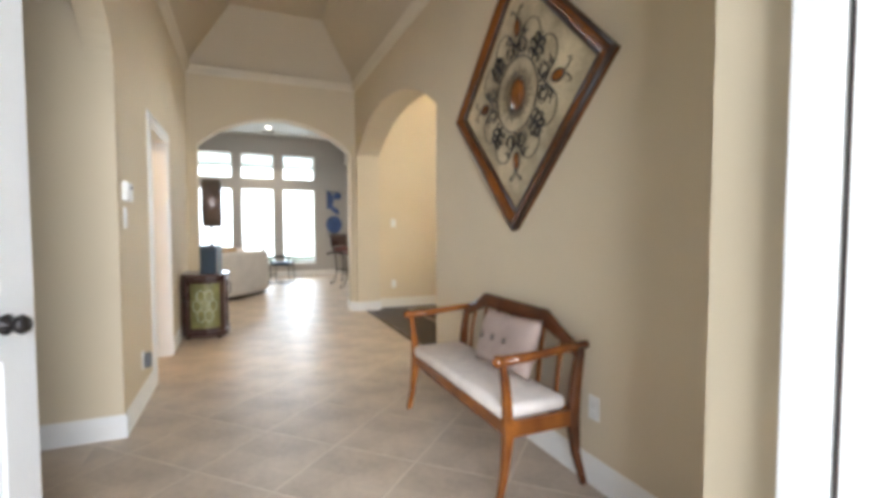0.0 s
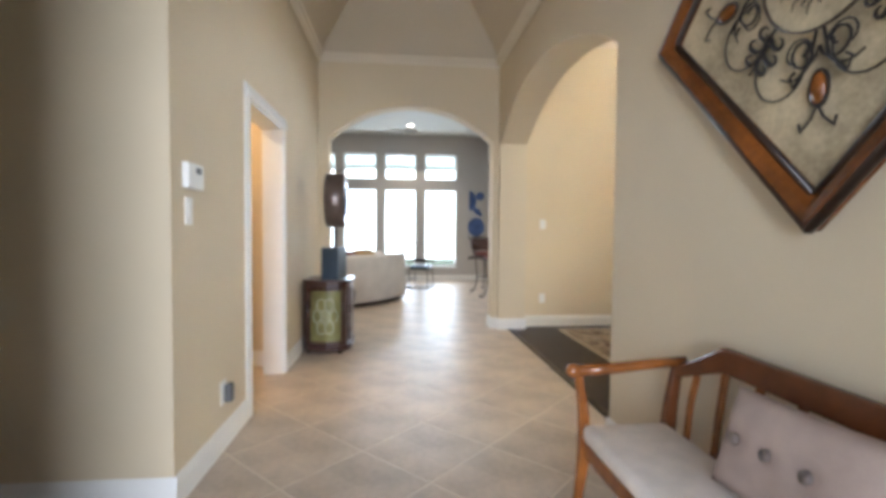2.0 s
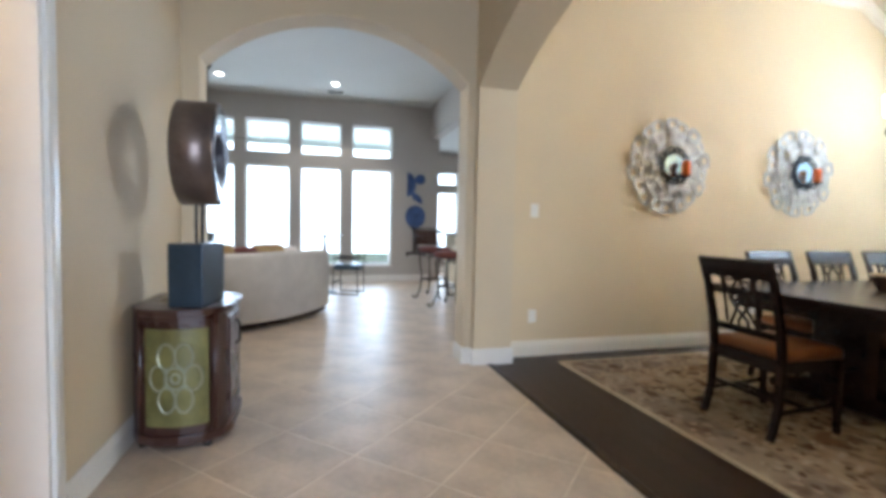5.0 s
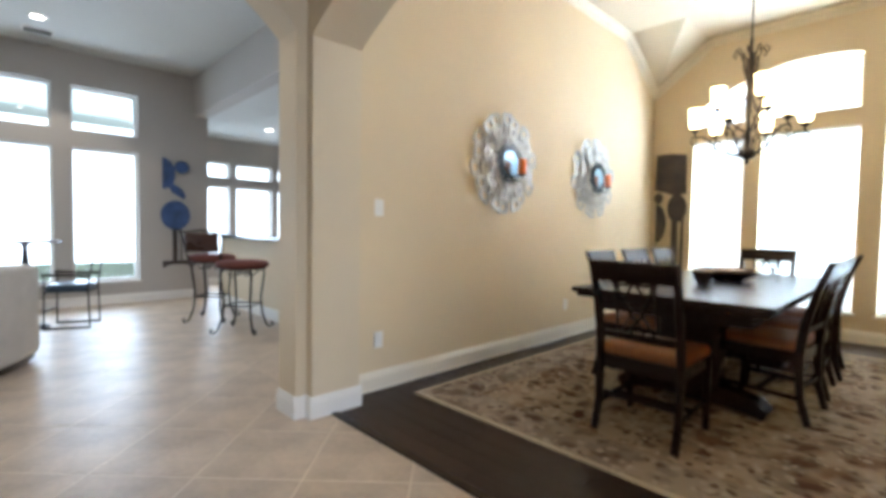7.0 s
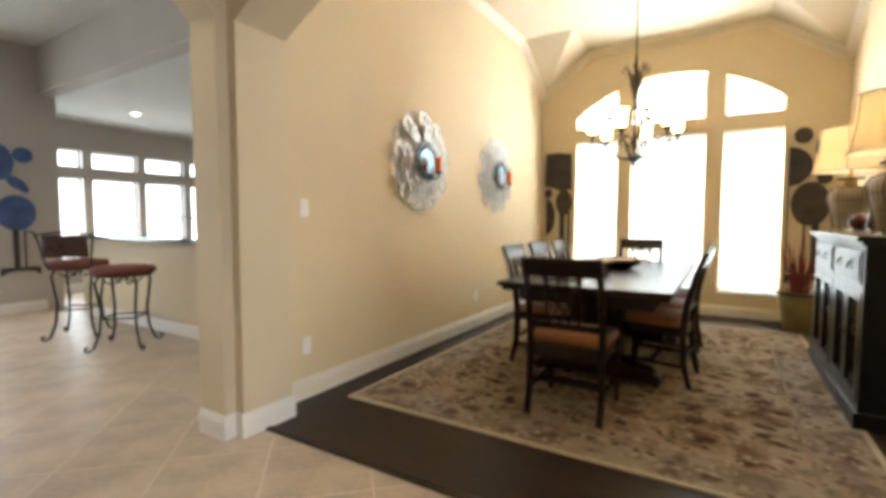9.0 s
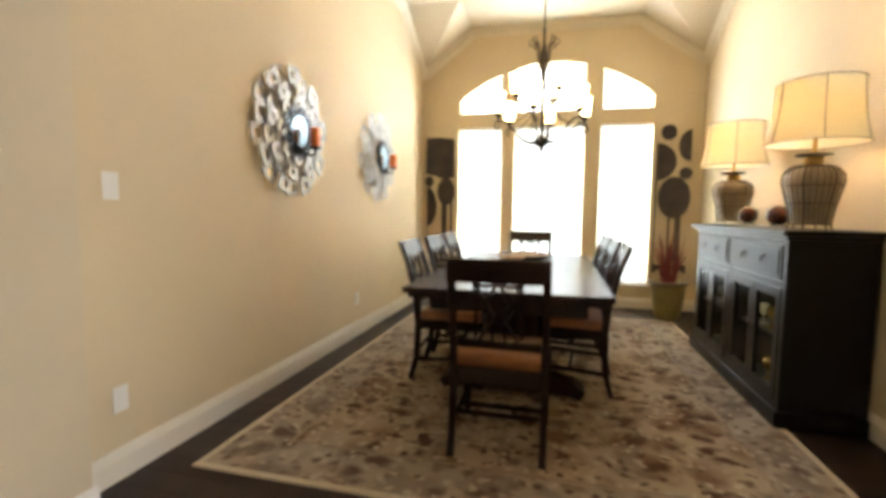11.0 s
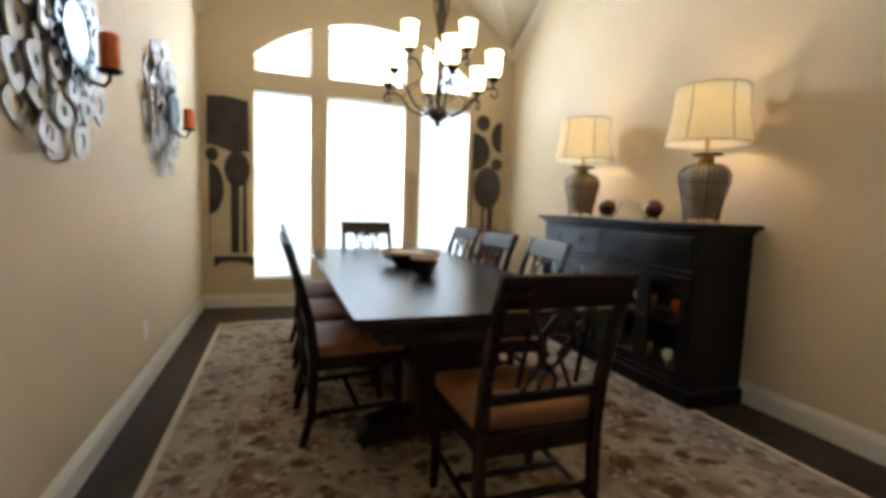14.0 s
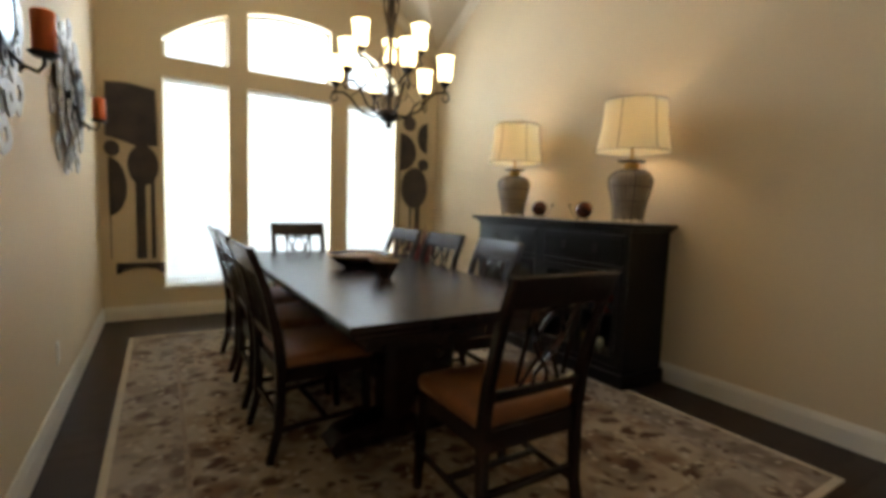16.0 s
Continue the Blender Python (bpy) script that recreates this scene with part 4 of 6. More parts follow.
for x0, x1 in ((0, BW / 2), (BW / 2, BW)):
    st = box(x0 + 0.001, x0 + 0.045, BD, BD + 0.012, 0.101, BH - 0.056)
    box(x1 - 0.045, x1 - 0.001, BD, BD + 0.012, 0.101, BH - 0.056, bm=st)
    box(x0 + 0.045, x1 - 0.045, BD, BD + 0.012, 0.80, 0.835, bm=st)
    box(x0 + 0.045, x1 - 0.045, BD, BD + 0.012, BH - 0.08, BH - 0.056, bm=st)
    box(x0 + 0.045, x1 - 0.045, BD, BD + 0.012, 0.101, 0.14, bm=st)
    part("face_frame", st, M_BUFFET, buf)
    dr = part("drawer", box(x0 + 0.05, x1 - 0.05, BD - 0.01, BD + 0.018, 0.84, BH - 0.085, 0.006), M_BUFFET, buf)
    part("drawer_panel", box(x0 + 0.08, x1 - 0.08, BD + 0.018, BD + 0.024, 0.865, BH - 0.11, 0.003), M_BUFFET, dr)
    for hx in (x0 + 0.27, x1 - 0.27):
        pull = box(hx - 0.018, hx + 0.018, BD + 0.024, BD + 0.028, 0.915, 0.985, 0.001)
        tube([(hx - 0.012, BD + 0.028, 0.97), (hx - 0.014, BD + 0.042, 0.955), (hx - 0.01, BD + 0.044, 0.925), (hx + 0.01, BD + 0.044, 0.925), (hx + 0.014, BD + 0.042, 0.955), (hx + 0.012, BD + 0.028, 0.97)], 0.0035, 6, bm=pull)
        part("pull", pull, M_IRON, dr, "dark iron drop pull")
    mid = (x0 + x1) / 2
    for a, b in ((x0 + 0.05, mid - 0.003), (mid + 0.003, x1 - 0.05)):
        dd = box(a, a + 0.055, BD - 0.008, BD + 0.016, 0.145, 0.795)
        box(b - 0.055, b, BD - 0.008, BD + 0.016, 0.145, 0.795, bm=dd)
        box(a + 0.055, b - 0.055, BD - 0.008, BD + 0.016, 0.145, 0.205, bm=dd)
        box(a + 0.055, b - 0.055, BD - 0.008, BD + 0.016, 0.74, 0.795, bm=dd)
        dp = part("door", dd, M_BUFFET, buf)
        part("door_glass", box(a + 0.055, b - 0.055, BD, BD + 0.004, 0.205, 0.74), M_GLASS, dp, "clear glass door pane")
        kx = b - 0.025 if a < mid - 0.1 else a + 0.025
        part("knob", lathe([(0, 0), (0.01, 0.004), (0.012, 0.016), (0, 0.02)], 12, m=Matrix.Translation((kx, BD + 0.016, 0.5)) @ Matrix.Rotation(radians(-90), 4, 'X')), M_IRON, dp)
    part("inner_shelf", box(x0 + 0.022, x1 - 0.022, 0.016, BD - 0.05, 0.46, 0.478), M_BUFFET, buf)
GL = mat("gold_glassware", (0.65, 0.42, 0.14), 0.15, 0.6, vary=0.2)
GW = mat("pale_glassware", (0.62, 0.60, 0.52), 0.12, vary=0.2)
GR = mat("red_glassware", (0.45, 0.08, 0.03), 0.2, vary=0.2)
for i, (x, z, mt, lab) in enumerate(((3.95, 0.13, GL, "gold"), (4.1, 0.13, GW, "pale"), (4.28, 0.13, GL, "gold"), (3.95, 0.478, GW, "pale"), (4.06, 0.478, GR, "red"), (4.27, 0.478, GL, "gold"), (4.4, 0.478, GW, "pale"), (4.75, 0.478, GW, "pale"), (5.0, 0.13, GL, "gold"), (5.2, 0.478, GW, "pale"))):
    g = lathe([(0, 0), (0.03, 0), (0.032, 0.004), (0.005, 0.012), (0.005, 0.06), (0.03, 0.075), (0.036, 0.11), (0.030, 0.14), (0.028, 0.138), (0.033, 0.11), (0.026, 0.08), (0, 0.07)], 14, m=Matrix.Translation((x, 4.40, z)))
    tagged(part("goblet", g, mt, None, "", True), lab + " glass goblet inside the sideboard", "goblet", "goblets in the sideboard")


def table_lamp(m):
    L = holder("table_lamp", "lit table lamp with linen bell shade and woven wire body", "lamp", m, "lamps on the sideboard")
    prof = [(0.098, 0.03), (0.102, 0.06), (0.112, 0.13), (0.132, 0.21), (0.146, 0.27), (0.143, 0.31), (0.118, 0.345), (0.075, 0.365)]
    inner = lathe([(r - 0.012, z) for r, z in prof], 24)
    part("inner_vase", inner, M_VASE, L, "brown glass body behind the wires", True)
    for i in range(30):
        a = 2 * math.pi * i / 30
        rr = 0.0045 if i % 5 == 0 else 0.0022
        part("wire", tube([((r + 0.001) * math.cos(a), (r + 0.001) * math.sin(a), z) for r, z in prof], rr, 5), M_WICKER, L)
    for z, r in ((0.03, 0.098), (0.15, 0.117), (0.25, 0.143), (0.355, 0.10)):
        part("wire_hoop", tube([((r + 0.003) * math.cos(2 * math.pi * i / 28), (r + 0.003) * math.sin(2 * math.pi * i / 28), z) for i in range(28)], 0.003, 5, closed=True), M_WICKER, L)
    for i in range(6):
        a = 2 * math.pi * i / 6
        part("foot", tube([(0.098 * math.cos(a), 0.098 * math.sin(a), 0.035), (0.108 * math.cos(a), 0.108 * math.sin(a), 0.0)], 0.005, 6), M_WICKER, L)
    part("neck", lathe([(0.0, 0.36), (0.046, 0.36), (0.048, 0.40), (0.044, 0.415), (0.0, 0.415)], 20), M_BRASS, L, "brass neck", True)
    part("neck_plate", lathe([(0, 0.412), (0.088, 0.42), (0.092, 0.426), (0.085, 0.432), (0, 0.436)], 24), M_WICKER, L, "dark bronze plate", True)
    part("stem", lathe([(0.0, 0.43), (0.018, 0.43), (0.012, 0.45), (0.010, 0.52), (0.016, 0.53), (0.016, 0.56), (0, 0.56)], 14), M_BRASS, L, "", True)
    z0, z1 = 0.487, 0.825
    sh = []
    for i in range(9):
        f = i / 8
        sh.append((0.245 - 0.042 * f - 0.010 * math.sin(math.pi * f), z0 + (z1 - z0) * f))
    shade = lathe(sh + [(r - 0.003, z) for r, z in sh[::-1]], 36)
    s = part("shade", shade, M_SHADE, L, "cream linen bell shade", True)
    for i in range(6):
        a = 2 * math.pi * (i + 0.4) / 6
        part("shade_rib", tube([((r + 0.002) * math.cos(a), (r + 0.002) * math.sin(a), z) for r, z in sh], 0.0024, 5), M_WICKER, s)
    for r, z in (sh[0], sh[-1]):
        part("shade_trim", tube([((r + 0.001) * math.cos(2 * math.pi * i / 36), (r + 0.001) * math.sin(2 * math.pi * i / 36), z) for i in range(36)], 0.0028, 5, closed=True), M_WICKER, s)
    part("finial", lathe([(0, 0.80), (0.006, 0.81), (0.004, 0.83), (0.011, 0.84), (0, 0.856)], 12), M_WICKER, L, "", True)
    sp = tube([(-sh[-1][0], 0, z1 - 0.006), (0, 0, z1 - 0.004), (sh[-1][0], 0, z1 - 0.006)], 0.002, 5)
    tube([(0, -sh[-1][0], z1 - 0.006), (0, 0, z1 - 0.004), (0, sh[-1][0], z1 - 0.006)], 0.002, 5, bm=sp)
    part("shade_spider", sp, M_BRASS, L)
    return L


for x in (3.95, 5.19):
    lm = pose(x, 4.38, BH + 0.001, 0, 0, 20)
    if x < 4:
        lamp_thing = table_lamp(lm)
    else:
        copy_thing(lamp_thing, lm)
    lamp("table_lamp_bulb", 'POINT', Matrix.Translation((x, 4.38, BH + 0.63)), 6.0, (1.0, 0.68, 0.33), 0.035)
for x in (4.345, 4.835):
    g = holder("globe", "marbled bronze glass globe on an iron scroll stand", "ornament", pose(x, 4.38, BH), "globes on the sideboard")
    sp = bmesh.new()
    bmesh.ops.create_uvsphere(sp, u_segments=24, v_segments=14, radius=0.066, matrix=Matrix.Translation((0, 0, 0.082)))
    part("ball", sp, M_GLOBE, g, "", True)
    s = 1 if x < 4.6 else -1
    st = tube([(s * (0.05 + 0.1 * (i / 10)), 0, 0.012 + 0.09 * (i / 10) ** 2) for i in range(11)] + [(s * (0.15 + 0.02 * math.cos(a)) , 0, 0.105 + 0.02 * math.sin(a)) for a in (0.2, 0.9, 1.6, 2.4, 3.2)], 0.004, 6)
    tube([(0.035 * math.cos(a * 0.5236), 0.035 * math.sin(a * 0.5236), 0.02) for a in range(12)], 0.004, 6, bm=st, closed=True)
    for a in (0.5, 2.6, 4.7):
        tube([(0.035 * math.cos(a), 0.035 * math.sin(a), 0.02), (0.055 * math.cos(a), 0.055 * math.sin(a), 0.0045)], 0.004, 6, bm=st)
    part("scroll_stand", st, M_BRONZE, g, "bronze wire scroll stand")


def medallion(x, z):
    """Layered rings of pierced petals round a small mirror, with a candle bracket."""
    med = holder("wall_medallion", "round silver openwork wall sconce with mirror and orange candle", "wall sconce", pose(x, DY1, z), "sconces on the dining wall")

    def loop(r0, r1, half, y, thick, cut, mt, count, turn, name):
        bm = bmesh.new()
        n = 18
        rc, hr = (r0 + r1) / 2, (r1 - r0) / 2
        outer, inner = [], []
        for i in range(n):
            a = 2 * math.pi * i / n
            c, s = math.cos(a), math.sin(a)
            k = (abs(c) ** 3.5 + abs(s) ** 3.5) ** (-1 / 3.5)
            outer.append((half * k * c * (1 + 0.22 * s), rc + hr * k * s))
            inner.append((half * cut * k * c, rc + hr * cut * k * s + 0.1 * hr))
        lay = []
        for yy in (y, y - thick):
            lay.append([bm.verts.new((u, yy, v)) for u, v in outer])
            lay.append([bm.verts.new((u, yy, v)) for u, v in inner])
        for i in range(n):
            j = (i + 1) % n
            bm.faces.new((lay[0][i], lay[0][j], lay[1][j], lay[1][i]))
            bm.faces.new((lay[2][i], lay[3][i], lay[3][j], lay[2][j]))
            bm.faces.new((lay[0][i], lay[2][i], lay[2][j], lay[0][j]))
            bm.faces.new((lay[1][i], lay[1][j], lay[3][j], lay[3][i]))
        first = part(name, bm, mt, med)
        for i in range(count):
            ob = first if i == 0 else new(name, first.data)
            ob.parent = med
            ob.matrix_local = Matrix.Rotation(turn + 2 * math.pi * i / count, 4, 'Y') @ Matrix.Rotation(radians(-3 if i % 2 else 2), 4, 'X')
    loop(0.322, 0.452, 0.074, -0.024, 0.007, 0.40, M_SILVER, 18, 0.0, "outer_petal")
    loop(0.225, 0.345, 0.062, -0.042, 0.007, 0.28, M_SILVER, 16, 0.2, "middle_petal")
    loop(0.140, 0.245, 0.047, -0.058, 0.007, 0.28, M_SILVER, 16, 0.0, "inner_petal")
    loop(0.105, 0.178, 0.030, -0.074, 0.008, 0.45, M_PEWTER, 16, 0.2, "dark_petal")
    rt = Matrix.Rotation(radians(90), 4, 'X')
    part("backing_ring", lathe([(0.12, 0.016), (0.335, 0.016), (0.335, 0.020), (0.12, 0.020), (0.12, 0.016)], 36, m=rt), M_SILVER, med)
    part("spacer", lathe([(0.06, 0.0), (0.12, 0.0), (0.12, 0.08), (0.06, 0.08), (0.06, 0.0)], 24, m=rt), M_PEWTER, med)
    part("mirror", lathe([(0, 0.086), (0.112, 0.086), (0.114, 0.080), (0, 0.080)], 36, m=rt), M_MIRROR, med, "small round mirror")
    part("mirror_rim", tube([(0.114 * math.cos(2 * math.pi * i / 36), -0.084, 0.114 * math.sin(2 * math.pi * i / 36)) for i in range(36)], 0.007, 6, closed=True), M_PEWTER, med)
    arm = tube([(0.0, -0.08, -0.115), (0.02, -0.115, -0.155), (0.05, -0.15, -0.165), (0.062, -0.165, -0.14), (0.065, -0.165, -0.115)], 0.006, 8)
    tube([(0.02 + 0.02 * math.cos(a), -0.115, -0.165 + 0.02 * math.sin(a)) for a in (0, 0.8, 1.6, 2.4, 3.2, 4.0)], 0.004, 6, bm=arm)
    part("bracket", arm, M_IRON, med, "black iron bracket")
    part("drip_plate", lathe([(0, -0.115), (0.03, -0.113), (0.045, -0.10), (0.043, -0.098), (0.0, -0.105)], 20, centre=(0.065, -0.165)), M_IRON, med, "", True)
    part("candle", lathe([(0, -0.104), (0.033, -0.104), (0.034, 0.03), (0.028, 0.036), (0.02, 0.03), (0, 0.028)], 20, centre=(0.065, -0.165)), M_CANDLE, med, "orange pillar candle", True)
    return med


first_med = medallion(3.835, 1.757)
copy_thing(first_med, pose(5.455, DY1, 1.765))


def disc_poly(cx, cz, r, a0=0, a1=360, n=26, sx=1.0):
    return [(cx + sx * r * math.cos(radians(a0 + (a1 - a0) * i / n)), cz + r * math.sin(radians(a0 + (a1 - a0) * i / n))) for i in range(n if a1 - a0 == 360 else n + 1)]


def plate_art(name, label, m, shapes, material):
    """Flat metal plates in local x and z, standing off the wall at local y = 0 towards -y."""
    ob = holder(name, label, "wall art", m)
    rot = Matrix.Rotation(radians(90), 4, 'X')
    for nm, poly, y in shapes:
        part(nm, prism(poly, y, y + 0.008, m=rot, bevel=0.002), material, ob)
    # stand-offs
    for nm, poly, y in shapes:
        cx, cz = sum(p[0] for p in poly) / len(poly), sum(p[1] for p in poly) / len(poly)
        part("stand_off", prism(disc_poly(cx, cz, 0.008, n=8), 0, y + 0.001, m=rot), material, ob)
    return ob


def base_poly(x0, x1, z):
    return [(x0, z), (x0 + 0.03, z), (x0 + 0.06, z + 0.035), ((x0 + x1) / 2, z + 0.055), (x1 - 0.06, z + 0.035), (x1 - 0.03, z), (x1, z), (x1, z + 0.10), (x0, z + 0.10)]


# seen from the room, local x runs to the right
A = pose(DX1, 7.60, 0, 0, 0, -90)
plate_art("metal_wall_sculpture", "tall dark copper wall sculpture of discs on stems", A, [
    ("square_plate", [(0.01, 1.74), (0.16, 1.70), (0.25, 1.66), (0.42, 1.68), (0.41, 2.20), (0.2, 2.235), (0.02, 2.225)], 0.03),
    ("disc", disc_poly(0.30, 1.49, 0.19, sx=0.66), 0.02),
    ("half_disc", disc_poly(0.03, 1.28, 0.27, -90, 90, sx=0.52), 0.03),
    ("small_disc", disc_poly(0.06, 1.63, 0.075, sx=0.8), 0.02),
    ("wide_stem", [(0.235, 0.60), (0.315, 0.60), (0.315, 1.33), (0.235, 1.33)], 0.014),
    ("thin_stem", [(0.355, 0.60), (0.39, 0.60), (0.39, 1.36), (0.355, 1.36)], 0.014),
    ("stem", [(0.03, 0.60), (0.038, 0.60), (0.038, 1.03), (0.03, 1.03)], 0.014),
    ("base", base_poly(0.07, 0.46, 0.46), 0.02)], M_ARTBROWN)
B = pose(DX1, 4.64, 0, 0, 0, -90)
plate_art("metal_wall_sculpture", "tall dark copper wall sculpture of overlapping discs", B, [
    ("small_disc", disc_poly(0.16, 2.22, 0.095, sx=0.95), 0.02),
    ("half_disc", disc_poly(0.03, 1.86, 0.23, -90, 90, sx=1.0), 0.03),
    ("edge_half_disc", disc_poly(0.42, 2.06, 0.19, 90, 270, sx=0.75), 0.02),
    ("mid_disc", disc_poly(0.37, 1.72, 0.075), 0.02),
    ("large_disc", disc_poly(0.25, 1.42, 0.26, sx=0.72), 0.02),
    ("wide_stem", [(0.27, 0.60), (0.34, 0.60), (0.34, 1.20), (0.27, 1.20)], 0.014),
    ("thin_stem", [(0.19, 0.60), (0.215, 0.60), (0.215, 1.20), (0.19, 1.20)], 0.014),
    ("stem", [(0.03, 0.55), (0.045, 0.55), (0.045, 1.66), (0.03, 1.66)], 0.014),
    ("base", base_poly(0.03, 0.42, 0.48), 0.02)], M_ARTBROWN)

plant = holder("potted_reeds", "olive glazed pot of dark red dried reeds", "potted plant", pose(6.70, 4.50, 0))
part("pot", lathe([(0, 0), (0.13, 0), (0.14, 0.02), (0.17, 0.2), (0.19, 0.36), (0.20, 0.40), (0.215, 0.405), (0.215, 0.43), (0.195, 0.435), (0.18, 0.40), (0.17, 0.38), (0, 0.38)], 28), M_POT, plant, "", True)
part("pot_rim", tube([(0.213 * math.cos(2 * math.pi * i / 28), 0.213 * math.sin(2 * math.pi * i / 28), 0.42) for i in range(28)], 0.012, 6, closed=True), M_BOWLDARK, plant, "dark glazed rim", True)
rnd = random.Random(5)
for i in range(46):
    a, lean, h = rnd.uniform(0, 6.28), rnd.uniform(0.02, 0.13), rnd.uniform(0.35, 0.62)
    r0 = rnd.uniform(0, 0.08)
    c, s = math.cos(a), math.sin(a)
    part("reed", tube([(r0 * c, r0 * s, 0.37), ((r0 + lean * 0.3) * c, (r0 + lean * 0.3) * s, 0.38 + h * 0.5), ((r0 + lean) * c, (r0 + lean) * s, 0.38 + h)], [0.004, 0.007, 0.002], 5), M_REED, plant)

# chandelier
ch = holder("chandelier", "wrought iron two-tier chandelier with nine lit frosted glass shades", "chandelier", pose(4.60, 5.925, 0))
part("ceiling_rose", lathe([(0, FLAT), (0.07, FLAT), (0.075, FLAT - 0.012), (0.05, FLAT - 0.035), (0.012, FLAT - 0.05), (0, FLAT - 0.05)], 24), M_IRON, ch, "", True)
chain = tube([(0, 0, 2.64), (0, 0, FLAT - 0.04)], 0.006, 8)
part("drop_rod", chain, M_IRON, ch)
part("column", lathe([(0, 1.68), (0.012, 1.685), (0.018, 1.70), (0.010, 1.712), (0.05, 1.735), (0.062, 1.76), (0.055, 1.785), (0.02, 1.80), (0.012, 1.84), (0.022, 1.90), (0.012, 1.96), (0.010, 2.20), (0.022, 2.26), (0.030, 2.36), (0.022, 2.46), (0.010, 2.52), (0.012, 2.62), (0, 2.65)], 20), M_IRON, ch, "", True)
for i in range(8):
    a = 2 * math.pi * i / 8
    pts = [(0.02, 2.30), (0.045, 2.40), (0.05, 2.48), (0.09, 2.545), (0.115, 2.52), (0.105, 2.49), (0.088, 2.50)]
    part("crown_scroll", tube([(r * math.cos(a), r * math.sin(a), z) for r, z in pts], 0.0055, 6), M_BRONZE, ch)
shade_bm = [(0.022, 0.0), (0.045, 0.012), (0.052, 0.04), (0.052, 0.12), (0.055, 0.165), (0.064, 0.185), (0.061, 0.185), (0.050, 0.16), (0.047, 0.04), (0.02, 0.008)]
for tier, (count, reach, zs, turn) in enumerate(((6, 0.35, 1.968, 0.915), (3, 0.205, 2.135, 1.665))):
    for i in range(count):
        a = turn + 2 * math.pi * i / count
        c, s = math.cos(a), math.sin(a)
        if tier == 0:
            prof = [(0.03, 1.77), (0.10, 1.755), (0.19, 1.79), (0.25, 1.87), (0.30, 1.905), (0.355, 1.90), (reach, 1.93), (reach, zs - 0.02)]
            curl = [(reach - 0.01, 1.92), (reach + 0.02, 1.90), (reach + 0.03, 1.865), (reach + 0.01, 1.845), (reach - 0.012, 1.86), (reach - 0.005, 1.88)]
            up = [(0.04, 1.78), (0.05, 1.86), (0.085, 1.90), (0.11, 1.88), (0.10, 1.855), (0.085, 1.865)]
            tie = [(0.012, 2.24), (0.05, 2.10), (0.13, 1.96), (0.25, 1.88)]
        else:
            prof = [(0.02, 1.93), (0.07, 1.96), (0.12, 2.02), (0.16, 2.075), (reach, 2.085), (reach, zs - 0.02)]
            curl = [(0.16, 2.075), (0.21, 2.075), (0.225, 2.05), (0.205, 2.035), (0.195, 2.05)]
            up, tie = None, [(0.014, 2.22), (0.045, 2.16), (0.09, 2.06)]
        def ring(pts):
            return [(r * c, r * s, z) for r, z in pts]
        arm = part("arm", tube(ring(prof), 0.0075, 7), M_IRON, ch)
        part("arm_curl", tube(ring(curl), 0.006, 6), M_IRON, arm)
        if up:
            part("arm_scroll", tube(ring(up), 0.005, 6), M_BRONZE, arm)
        part("arm_tie", tube(ring(tie), 0.004, 6), M_BRONZE, arm)
        part("cup", lathe([(0, zs - 0.035), (0.014, zs - 0.03), (0.032, zs - 0.012), (0.034, zs + 0.004), (0, zs + 0.002)], 16, centre=(reach * c, reach * s)), M_IRON, ch, "", True)
        part("glass_shade", lathe([(r * 0.84, z * 0.78 + zs + 0.004) for r, z in shade_bm], 20, centre=(reach * c, reach * s)), M_SHADEGLASS, ch, "lit frosted glass shade", True)

# switch and outlets
def cover(name, label, m, w, h, holes):
    p = holder(name, label, "switch" if "switch" in name else "outlet", m)
    part("cover_plate", box(-w / 2, w / 2, -0.006, 0, -h / 2, h / 2, 0.002), M_PLASTIC, p)
    for x, z, hw, hh in holes:
        part("rocker" if "switch" in name else "socket", box(x - hw, x + hw, -0.009, -0.0058, z - hh, z + hh, 0.001), M_PLASTIC, p)
    return p


cover("light_switch", "white plastic light switch on the dining wall", pose(2.455, DY1, 1.30), 0.075, 0.118, [(0, 0, 0.016, 0.033)])
cover("outlet", "white plastic outlet on the dining wall", pose(2.46, DY1, 0.36), 0.072, 0.116, [(0, 0.026, 0.016, 0.014), (0, -0.026, 0.016, 0.014)])
cover("outlet", "white plastic outlet low on the dining wall", pose(4.95, DY1, 0.36), 0.072, 0.116, [(0, 0.026, 0.016, 0.014), (0, -0.026, 0.016, 0.014)])
cover("outlet", "white plastic outlet on the hall wall", pose(XR, 2.50, 0.37, 0, 0, -90), 0.072, 0.116, [(0, 0.026, 0.016, 0.014), (0, -0.026, 0.016, 0.014)])
cover("light_switch", "white plastic light switch below the thermostat", pose(XL, 4.14, 1.285, 0, 0, 90), 0.075, 0.125, [(0, 0, 0.016, 0.033)])
o = cover("outlet", "hall outlet with a grey plug-in device", pose(XL, 4.53, 0.31, 0, 0, 90), 0.078, 0.13, [(0, 0.03, 0.016, 0.014)])
part("plug_in", box(-0.015, 0.045, -0.05, -0.006, -0.055, 0.045, 0.012), M_GREY, o, "grey plug-in freshener")
th = holder("thermostat", "white wall control panel with small grey screen", "thermostat", pose(XL, 4.165, 1.445, 0, 0, 90))
part("case", box(-0.085, 0.085, -0.028, 0, -0.058, 0.058, 0.005), M_PLASTIC, th)
part("screen", box(0.0, 0.05, -0.030, -0.0275, 0.012, 0.04), M_GREY, th, "small grey screen")
